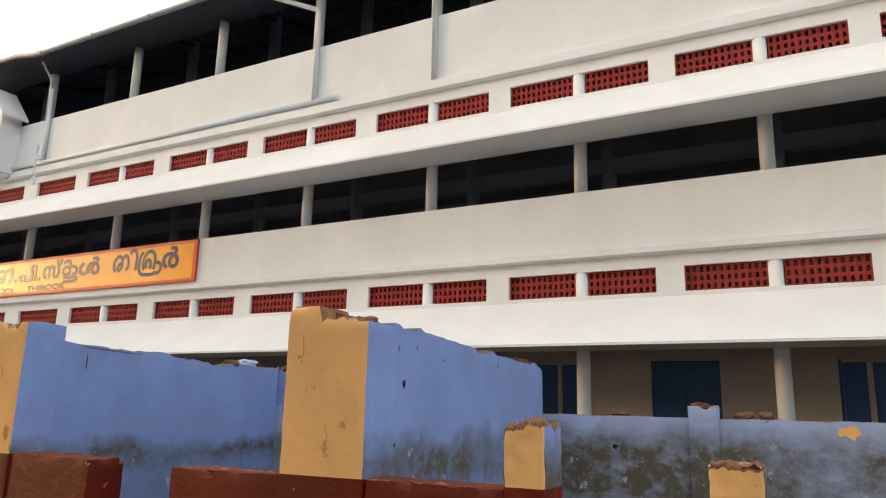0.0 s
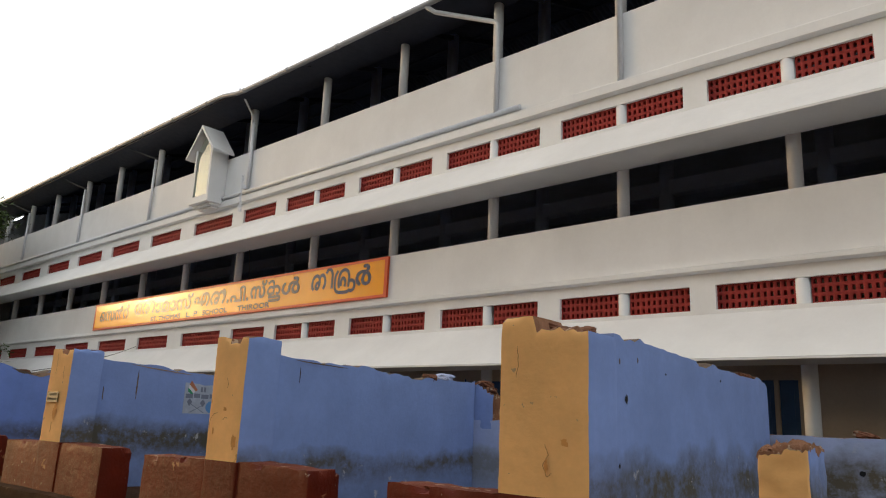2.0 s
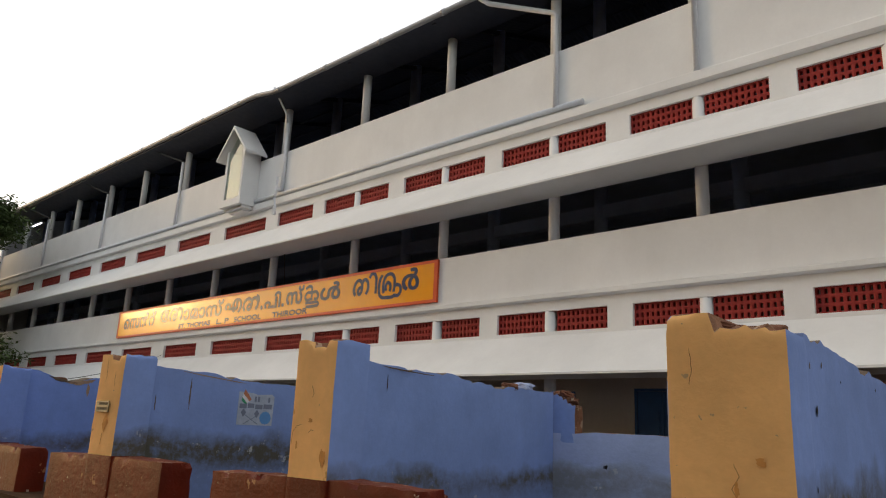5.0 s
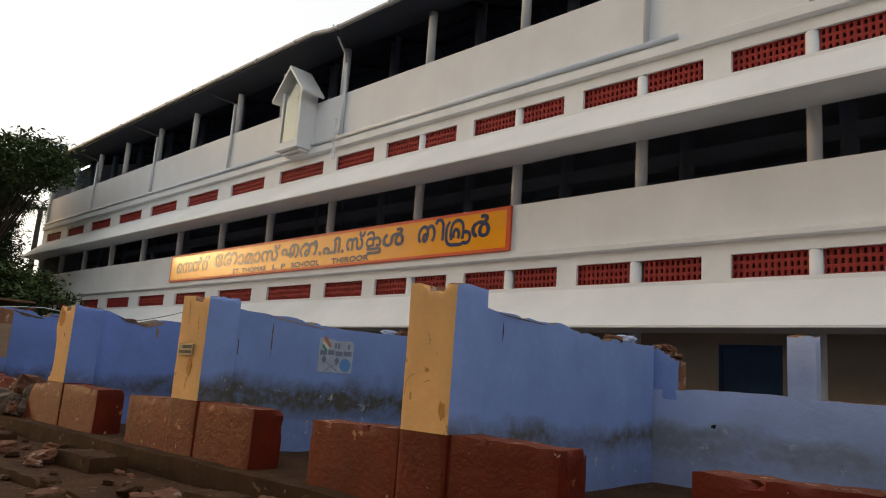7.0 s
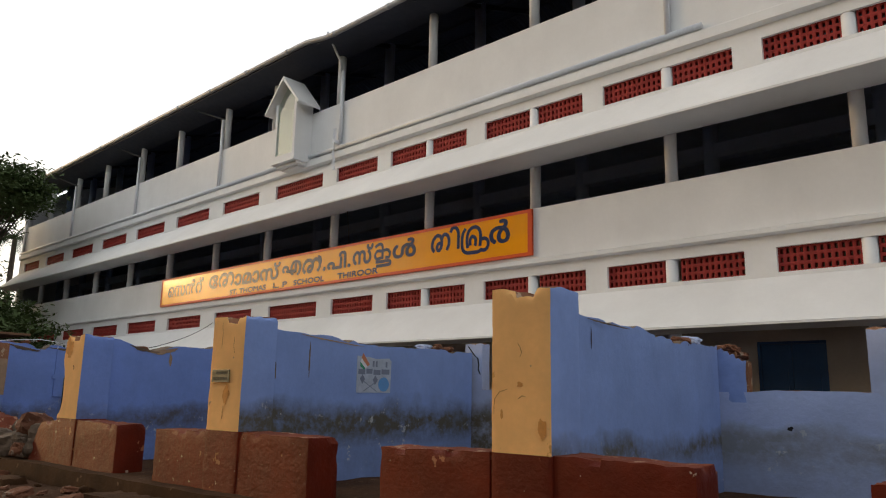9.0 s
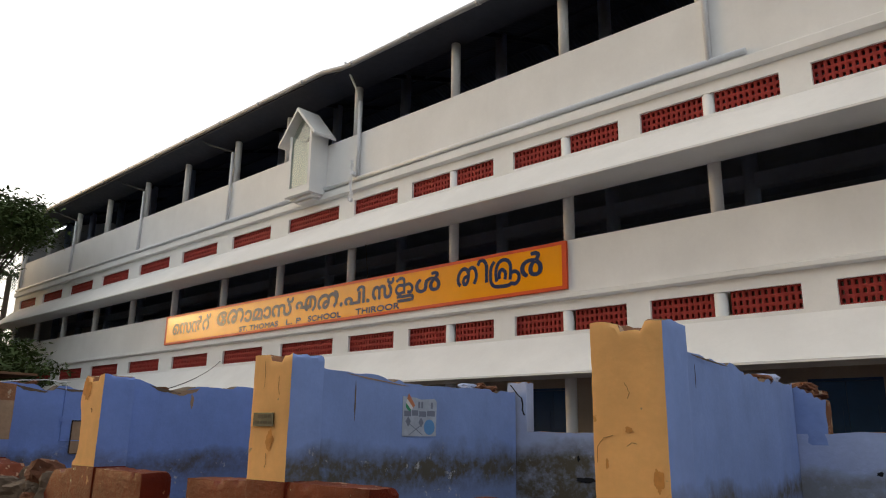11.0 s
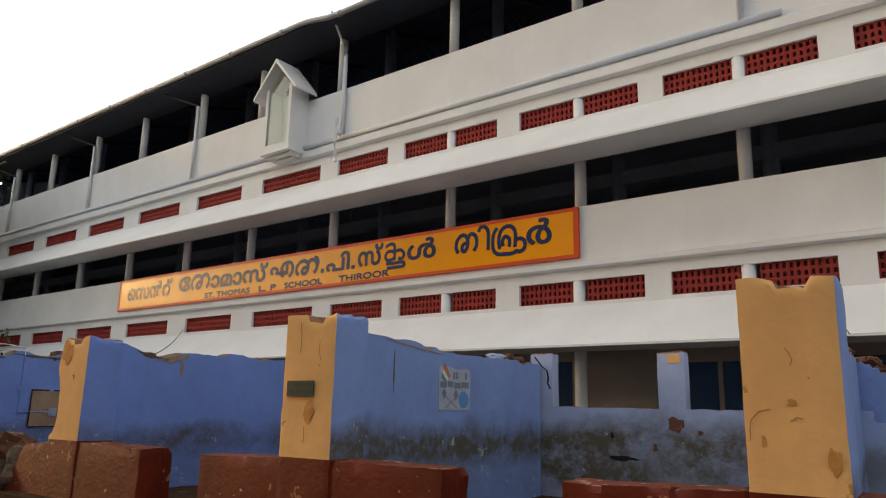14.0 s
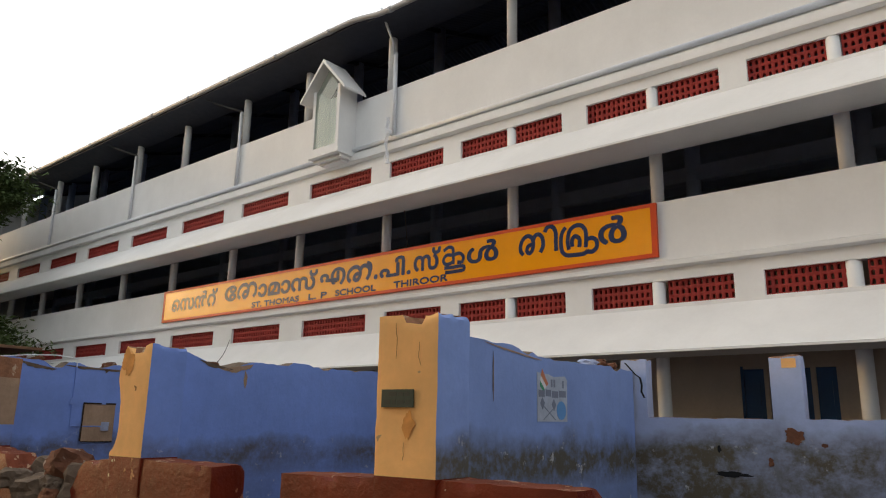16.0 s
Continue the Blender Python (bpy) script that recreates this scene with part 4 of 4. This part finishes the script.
torn(16.84, 0.62, 1.25, 2.25, 2.14, 0.07, PLASTER, 3.0)
torn(16.84, 1.35, 2.4, 2.22, 2.19, 0.05, PLASTER, 4.0)
torn(8.42, 1.0, 2.1, 2.15, 2.06, 0.018, TAN, 5.0)
torn(4.21, 0.75, 1.6, 2.12, 2.09, 0.016, PLASTER, 6.0)

HAIR = material("brown_hairline", (0.42, 0.21, 0.07), 0.95, var=0.2, bump=0)


def hairline(pts, v, width=0.005):
    """A fine crack in the plaster of a pillar front."""
    t = thing("plaster_crack", at(pts[0][0], v, pts[0][1]), "fine brown crack in the ochre plaster", "crack", "plaster cracks on the pillars")
    fine = []
    for (a, za), (b, zb) in zip(pts, pts[1:]):
        for i in range(4):
            k = i / 4
            fine.append((a + (b - a) * k + 0.008 * noise.noise((a * 9 + k * 3, za * 7, 1)), za + (zb - za) * k))
    fine.append(pts[-1])
    one, two = [], []
    for i, (u, z) in enumerate(fine):
        (a, za), (b, zb) = fine[max(0, i - 1)], fine[min(len(fine) - 1, i + 1)]
        run = math.hypot(b - a, zb - za)
        w = width * (0.15 if i in (0, len(fine) - 1) else 0.5)
        nu, nz = (zb - za) / run * w, -(b - a) / run * w
        one.append((u + nu, z + nz))
        two.append((u - nu, z - nz))
    flat_on_front("crack", v, one + two[::-1], 0.0065, HAIR, t)


hairline([(0.36, 1.36), (0.33, 1.28), (0.38, 1.20), (0.34, 1.12), (0.30, 1.15)], 0.0)
hairline([(0.62, 2.10), (0.61, 1.95), (0.63, 1.85)], 0.0)
hairline([(4.68, 1.28), (4.67, 1.40), (4.62, 1.46), (4.54, 1.48)], 0.0)
hairline([(4.44, 1.40), (4.40, 1.43), (4.36, 1.42)], 0.0)
hairline([(4.44, 1.86), (4.40, 1.78), (4.42, 1.74)], 0.0)
hairline([(8.66, 2.22), (8.64, 2.05), (8.65, 1.92)], 0.0)
hairline([(8.40, 2.05), (8.41, 1.92), (8.38, 1.85)], 0.0)
hairline([(8.55, 1.25), (8.54, 1.15), (8.55, 1.10)], 0.0)
hairline([(12.50, 1.75), (12.46, 1.73), (12.47, 1.69)], 0.0, 0.02)


def make_crack():
    t = thing("wall_crack", at(8.3, 4.3, 1.7), "black jagged crack down the blue end post", "crack")
    pts = [(8.54, 2.22), (8.47, 2.14), (8.41, 2.07), (8.34, 2.02), (8.32, 1.92), (8.33, 1.84), (8.29, 1.76)]
    up = [(u + 0.012, z) for u, z in pts] + [(u - 0.014, z) for u, z in pts[::-1]]
    flat_on_front("crack", 4.645, up, 0.006, CRACK_HOLE_SHADE, t)


make_crack()


def chunk(name, c, size, seed, mats, label, category, group, flat=1.0):
    """A broken lump of masonry or stone."""
    own = bmesh.new()
    bmesh.ops.create_icosphere(own, subdivisions=3, radius=1.0)
    for v in own.verts:
        p = v.co.copy()
        k = max(abs(p.x), abs(p.y), abs(p.z))
        p = p.lerp(p / k, 0.6)
        p *= 1 + 0.30 * noise.noise(p * 1.6 + Vector((seed, 0, 0))) + 0.10 * noise.noise(p * 5 + Vector((0, seed, 0)))
        v.co = Vector((p.x * size[0], p.y * size[1], p.z * size[2] * flat))
    rot = Euler((0.25 * math.sin(seed * 3), 0.25 * math.cos(seed * 5), seed)).to_matrix()
    for v in own.verts:
        v.co = rot @ v.co
    low = min(v.co.z for v in own.verts)
    for v in own.verts:
        v.co = v.co + Vector(c) - Vector((0, 0, low + 0.015))
    ob = finish(name, own, mats)
    return tagged(ob, label, category, group)


# rubble in the broken doorway and along the street
rng = random.Random(4)
for i in range(16):
    u, v = rng.uniform(13.7, 15.2), rng.uniform(-0.1, 0.9)
    s = rng.uniform(0.08, 0.26)
    chunk("rubble_lump", at(u, v, 0.30 + (0.18 if i % 4 == 0 else 0)), (s, s * 0.8, s * 0.7), i * 1.3, [CORE if i % 2 else PLASTER],
          "broken lump of laterite and plaster rubble", "rubble", "rubble in the broken doorway")
chunk("rubble_lump", at(14.05, 0.2, 0.55), (0.26, 0.22, 0.20), 7.7, [CORE], "broken lump of laterite and plaster rubble", "rubble", "rubble in the broken doorway")
chunk("rubble_lump", at(13.75, 0.2, 0.28), (0.22, 0.22, 0.26), 2.7, [PLASTER], "broken lump of laterite and plaster rubble", "rubble", "rubble in the broken doorway")
for i in range(120):
    u, v = rng.uniform(5.0, 20.0), rng.uniform(-2.3, -0.32)
    s = rng.uniform(0.03, 0.13)
    chunk("loose_stone", at(u, v, 0.045), (s * 1.3, s, s * 0.55), i * 0.9, [SLAB if i % 2 else CORE], "loose broken stone on the soil", "stone", "loose stones by the kerb")


def slab_thing(name, u0, u1, v0, v1, z0, z1, label, seed):
    bm = rough_block(u0, u1, v0, v1, z0, lambda u, v: z1 + 0.012 * noise.noise((u * 5, v * 5, seed)), lambda s, z: 0, 0.09, None, 0.018, seed, chip=0.2)
    tagged(finish(name, bm, [SLAB]), label, "stone slab")


slab_thing("step_stone", 8.85, 9.85, -0.92, -0.45, 0.0, 0.24, "worn stone step in front of the plinth", 1.0)
slab_thing("step_stone", 6.2, 6.9, -0.85, -0.45, 0.0, 0.17, "broken stone step in front of the plinth", 3.0)
slab_thing("step_stone", 12.6, 13.2, -0.75, -0.40, 0.0, 0.15, "broken stone slab lying by the plinth", 5.0)
bm = rough_block(2.0, 24.0, -1.78, -1.60, -0.1, lambda u, v: 0.14 + 0.02 * noise.noise((u * 1.5, v, 8)), lambda s, z: 0, 0.16, None, 0.03, 9.0, chip=0.15)
tagged(finish("kerb", bm, [SLAB]), "old weathered roadside kerb of stone", "kerb", kind="structure")


def stick(name, p, q, r, mat, label, category):
    bm = tube([p, Vector(p).lerp(Vector(q), 0.5) + Vector((0.01, 0.015, 0.01)), q], r, n=7)
    tagged(finish(name, bm, mat, True), label, category)


stick("wooden_pole", at(17.0, -0.75, 0.06), at(16.2, -0.02, 0.92), 0.022, WOOD, "thin grey wooden pole leaning on the red wall", "pole")
for i in range(7):
    u = 13.6 + 0.75 * i
    a = rng.uniform(0, 3)
    p = at(u, -1.2 + 0.5 * math.sin(i * 2.2), 0.085)
    stick("fallen_stick", p, p + Vector((0.5 * math.cos(a), 0.5 * math.sin(a), 0.015)), 0.02, WOOD, "grey fallen stick among the rubble", "stick")


def make_dry_stalks():
    own = None
    for i in range(14):
        b = at(14.4 + 0.5 * rng.random(), 0.1 + 0.4 * rng.random(), 0.30)
        own = tube([b, b + Vector((rng.uniform(-0.12, 0.12), rng.uniform(-0.1, 0.1), rng.uniform(0.2, 0.5)))], 0.006, own, n=4)
    tagged(finish("dry_stalks", own, material("dry_stalk", (0.30, 0.24, 0.15), 0.9, var=0.1, bump=0)), "dry stalks growing out of rubble", "dry stalks", kind="stuff")


make_dry_stalks()


# loose bricks and stones left on the broken wall tops
def wall_top_bricks():
    spots = [(0.13, 4.45, 2.10), (0.12, 4.15, 2.12), (0.14, 3.8, 2.13), (4.47, 3.55, 2.10), (4.27, 4.74, 2.06), (4.16, 4.74, 1.96), (4.36, 4.78, 2.09),
             (8.55, 3.65, 2.10), (8.55, 3.85, 2.12), (8.54, 4.05, 2.11), (12.77, 1.2, 2.06), (16.97, 0.7, 2.25), (16.97, 0.95, 2.26), (16.97, 2.2, 2.26),
             (-2.0, 4.7, 1.62), (-2.5, 4.75, 1.51), (-2.75, 4.75, 1.51), (-1.0, 4.75, 1.51), (0.30, 0.25, 2.22), (0.12, 0.22, 2.20), (0.45, 0.3, 2.24)]
    for i, (u, v, z) in enumerate(spots):
        chunk("loose_brick", at(u, v, z - 0.035), (0.12, 0.07, 0.045), 1.1 * i, [CORE], "broken laterite brick lying on the wall top", "brick", "loose bricks on the wall tops")
    chunk("loose_brick", at(4.53, 3.98, 2.075), (0.13, 0.10, 0.06), 0.2, [PALE], "pale plastered block lying on the wall top", "brick", "loose bricks on the wall tops")
    chunk("loose_brick", at(8.55, 3.52, 2.08), (0.11, 0.10, 0.05), 0.2, [PALE], "pale plastered block lying on the wall top", "brick", "loose bricks on the wall tops")


wall_top_bricks()


# Dark frame timber; its colour also stands for the shade inside the shop doorway.
DARKWOOD_AND_SHADE = material("dark_timber_and_doorway_shade", (0.035, 0.020, 0.012), 0.9, var=0.2, scale=3, bump=0.4)


def make_switch_board():
    t = thing("switch_board", at(16.8, 2.0, 1.2), "old tan switch board with conduit on the blue wall", "switch board")
    board = flat_on_wall("board", 16.84, rect(1.77, 2.32, 1.0, 1.60), 0.022, TAN, t)
    for a0, a1, z0, z1 in ((1.75, 2.06, 1.60, 1.625), (2.14, 2.32, 1.60, 1.625), (1.745, 1.77, 1.0, 1.625), (1.77, 2.32, 0.985, 1.0)):
        flat_on_wall("frame_strip", 16.84, rect(a0, a1, z0, z1), 0.030, DARKWOOD_AND_SHADE, board)
    part("conduit", tube([at(16.82, 2.10, 1.24), at(16.82, 1.56, 1.24), at(16.82, 1.56, 1.60), at(16.82, 1.56, 2.20)], 0.011, n=6), BLUE_DEEP, t)
    part("cable", tube([at(16.82, 1.56, 2.20), at(16.82, 1.55, 2.33), at(16.80, 1.2, 2.36), at(16.82, 0.75, 2.33), at(16.84, 0.3, 2.27)], 0.009, n=6), PVC, t, "thin grey cable over the wall top")
    flat_on_wall("round_box", 16.84, blob(1.56, 1.64, 0.055, 0.06, 1.0, 12, 0.0), 0.045, BLUE_DEEP, t)
    flat_on_wall("switch", 16.84, rect(2.08, 2.22, 1.17, 1.31), 0.05, PALE, t)


make_switch_board()


def make_doorway():
    """The timber-framed front at the far end of the row."""
    t = thing("timber_shop_front", at(19, 0.2, 0.3), "old brown timber shop front with an open dark doorway", "shop front")

    def ub(u0, u1, v0, v1, z0, z1, seed):
        return rough_block(u0, u1, v0, v1, z0, lambda u, v: z1, lambda s, z: 0, 0.25, None, 0.006, seed)
    for u in (17.78, 18.55):
        part("post", ub(u, u + 0.12, -0.02, 0.12, 0.25, 2.33, u), [WOOD], t)
    part("lintel", ub(17.5, 24.5, -0.03, 0.12, 2.33, 2.45, 3.0), [WOOD], t)
    part("low_wall", ub(18.67, 24.5, 0.0, 0.3, 0.25, 1.0, 4.0), [RED], t, "red plastered low wall")
    for k in range(12):
        part("plank", ub(18.68 + 0.45 * k, 19.11 + 0.45 * k, 0.02, 0.06, 1.95, 2.33, 5.0 + k), [WOOD], t)
    for k in range(11):
        part("slat", ub(18.70, 24.0, 0.02, 0.07, 1.03 + 0.082 * k, 1.075 + 0.082 * k, 20.0 + k), [BLUEDOOR], t, "blue louvre slat")
    # Dark panels added to close the doorway and paint its inner shade.
    part("back_partition", ub(17.2, 24.5, 0.75, 0.85, 0.25, 2.33, 9.0), [DARKWOOD_AND_SHADE], t)
    part("side_partition", ub(17.76, 17.84, 0.13, 0.75, 0.25, 2.33, 9.5), [DARKWOOD_AND_SHADE], t)
    part("roof_board", ub(17.3, 24.6, -0.1, 1.2, 2.451, 2.50, 11.0), [WOOD], t)


make_doorway()


# ---- small things on the school ----
def make_hanging_cable():
    t = thing("hanging_cable", (-19.08, FACE - 0.2, 7.3), "tangled grey cable and bracket hanging at the rain pipe", "cable")
    r2 = random.Random(8)
    own = None
    for k in range(5):
        pts = []
        for i in range(9):
            z = 8.40 - i * (0.13 if k else 0.14)
            pts.append((-19.10 + r2.uniform(-0.07, 0.07), FACE - 0.22 + r2.uniform(-0.04, 0.04), z))
        own = tube(pts, 0.011, own, n=5)
    part("cable", own, PVC, t)
    part("bracket", box(-19.15, -19.05, FACE - 0.24, FACE - 0.002, 7.98, 8.08), PVC, t)
    part("lamp_holder", tube([(-19.08, FACE - 0.22, 7.24), (-19.08, FACE - 0.22, 7.34)], 0.045, n=10), PVC, t)


make_hanging_cable()


def wire(p, q, sag, label):
    pts = [Vector(p).lerp(Vector(q), i / 8) - Vector((0, 0, sag * 4 * (i / 8) * (1 - i / 8))) for i in range(9)]
    tagged(finish("loose_wire", tube(pts, 0.008, n=5), SHADED_ELBOW_WIRE), label, "wire")


wire((-25.1, FACE + 0.01, 3.50), at(12.72, 1.2, 2.07), 0.10, "thin dark wire from the school to the ruined wall")
wire((-18.66, FACE - 0.02, 6.08), (-18.55, FACE - 0.002, 5.19), 0.0, "thin dark wire hanging under the sunshade")


def make_tube_light():
    t = thing("tube_light", (-41.2, 12.05, 10.6), "lit white fluorescent tube under the roof", "lamp")
    glow = bpy.data.materials.new("tube_glow")
    glow.use_nodes = True
    b = glow.node_tree.nodes["Principled BSDF"]
    b.inputs["Emission Color"].default_value = (1, 1, 1, 1)
    b.inputs["Emission Strength"].default_value = 4.0
    part("tube", tube([(-41.75, 12.0, 10.64), (-40.65, 12.0, 10.64)], 0.035, n=10), glow, t)
    part("batten", box(-41.85, -40.55, 11.98, 12.06, 10.69, 10.76), PVC, t)
    part("hanger", box(-41.22, -41.18, 12.0, 12.04, 10.76, 11.32), RAFTER_AND_SHADE, t)


make_tube_light()


# ---- trees ----
def leaf_mesh(name, lobes, clumps, leaves, size, seed, mat, ymax=1e9):
    g = np.random.RandomState(seed)
    vol = np.array([l[3] * l[4] * l[5] for l in lobes])
    pick = g.choice(len(lobes), clumps, p=vol / vol.sum())
    L = np.array(lobes)[pick]
    d = g.normal(size=(clumps, 3))
    d /= np.linalg.norm(d, axis=1)[:, None]
    r = g.uniform(0.35, 1.0, clumps) ** 0.6
    cen = L[:, :3] + d * L[:, 3:] * r[:, None]
    cr = g.uniform(0.35, 0.85, clumps)
    off = g.normal(size=(clumps, leaves, 3)) * np.array([0.55, 0.55, 0.22])
    P = (cen[:, None, :] + off * cr[:, None, None]).reshape(-1, 3)
    P = P[P[:, 1] < ymax]
    n = len(P)
    a = g.uniform(0, 2 * np.pi, n)
    tilt = g.normal(0, 0.45, n)
    s = size * g.uniform(0.6, 1.3, n)
    e1 = np.stack([np.cos(a) * np.cos(tilt), np.sin(a) * np.cos(tilt), np.sin(tilt)], 1)
    roll = g.normal(0, 0.5, n)
    e2 = np.stack([-np.sin(a) * np.cos(roll), np.cos(a) * np.cos(roll), np.sin(roll)], 1)
    V = np.stack([P - e1 * s[:, None], P + e2 * s[:, None] * 0.36, P + e1 * s[:, None], P - e2 * s[:, None] * 0.36], 1).reshape(-1, 3)
    me = bpy.data.meshes.new(name)
    me.from_pydata(V.tolist(), [], np.arange(4 * n).reshape(-1, 4).tolist())
    me.materials.append(mat)
    return me, cen


def make_tree():
    base = Vector((-40.3, 8.0, -0.05))
    t = thing("roadside_tree", base, "tall dark green spreading tree with feathery leaves", "tree", "roadside trees")
    lobes = [(-38.6, 8.2, 9.2, 4.8, 2.0, 1.4), (-35.0, 8.4, 8.7, 1.7, 1.2, 0.6), (-42.6, 8.0, 6.0, 2.8, 2.0, 2.2), (-36.0, 8.1, 3.9, 3.6, 1.7, 0.9), (-39.8, 8.0, 3.5, 3.8, 2.2, 1.3),
             (-32.4, 8.3, 3.2, 2.0, 1.3, 0.6), (-43.5, 8.0, 9.0, 3.6, 2.2, 2.2), (-44.5, 7.8, 5.0, 3.5, 2.4, 2.2)]
    me, cen = leaf_mesh("crown", lobes, 950, 80, 0.13, 11, LEAF, 10.35)
    crown = new("crown", me)
    crown.parent = t
    crown.matrix_parent_inverse = Matrix.Translation(-base)
    trunk = tube([base, base + Vector((0.1, 0, 1.5)), base + Vector((-0.1, 0.1, 3.2)), base + Vector((0.2, 0, 5.0))], 0.34, n=12, r_end=0.2)
    for c in cen[::14]:
        c = Vector(c)
        s = base + Vector((0, 0, min(4.9, 1.8 + 0.3 * c.z)))
        mid = s.lerp(c, 0.5) + Vector((0, 0, 0.35))
        trunk = tube([s, mid, c], 0.06, trunk, n=6, r_end=0.02)
    part("trunk", trunk, BARK, t, smooth=True)
    return t


tree = make_tree()
# Unseen trees added across the road: dark in sign reflections, blocking low sky light.
for x, y, k, turn in ((-93.0, -15.0, 1.3, 150.0), (-35.5, -13.0, 1.3, 190.0), (-26.5, -12.0, 1.3, 20.0), (-17.5, -13.0, 1.35, 110.0), (-8.5, -12.5, 1.25, 240.0), (1.0, -13.0, 1.3, 300.0), (11.0, -12.0, 1.3, 40.0)):
    copy_thing(tree, pose(x, y, -0.1, 0, 0, turn) @ Matrix.Diagonal((k, k, k, 1)))


def make_palm():
    base = Vector((-50.0, 12.5, -0.1))
    t = thing("palm_tree", base, "coconut palm behind the school end with drooping fronds", "palm")
    top = base + Vector((0.8, 0, 9.6))
    part("trunk", tube([base, base.lerp(top, 0.5) + Vector((0.3, 0, 0)), top], 0.2, n=10, r_end=0.13), BARK, t, smooth=True)
    for k in range(16):
        a = k * 2.4
        own = bmesh.new()
        up = 0.9 - 0.09 * (k % 9)
        pts = [top + Vector((math.cos(a) * s * 3.0, math.sin(a) * s * 3.0, up * s * 2.6 - 2.6 * s * s)) for s in (i / 10 for i in range(11))]
        side = Vector((-math.sin(a), math.cos(a), 0))
        for i in range(1, 10):
            for sgn in (-1, 1):
                for h in (0.0, 0.5):
                    p = pts[i].lerp(pts[i + 1], h)
                    q = p + side * sgn * 0.55 * (1 - 0.06 * i) + Vector((0, 0, -0.35)) + (pts[i + 1] - pts[i]) * 0.7
                    own.faces.new([own.verts.new(c) for c in (p, p + (pts[i + 1] - pts[i]) * 0.16, q)])
        tube(pts, 0.03, own, n=5, r_end=0.008)
        part("frond", own, PALM, t)


make_palm()
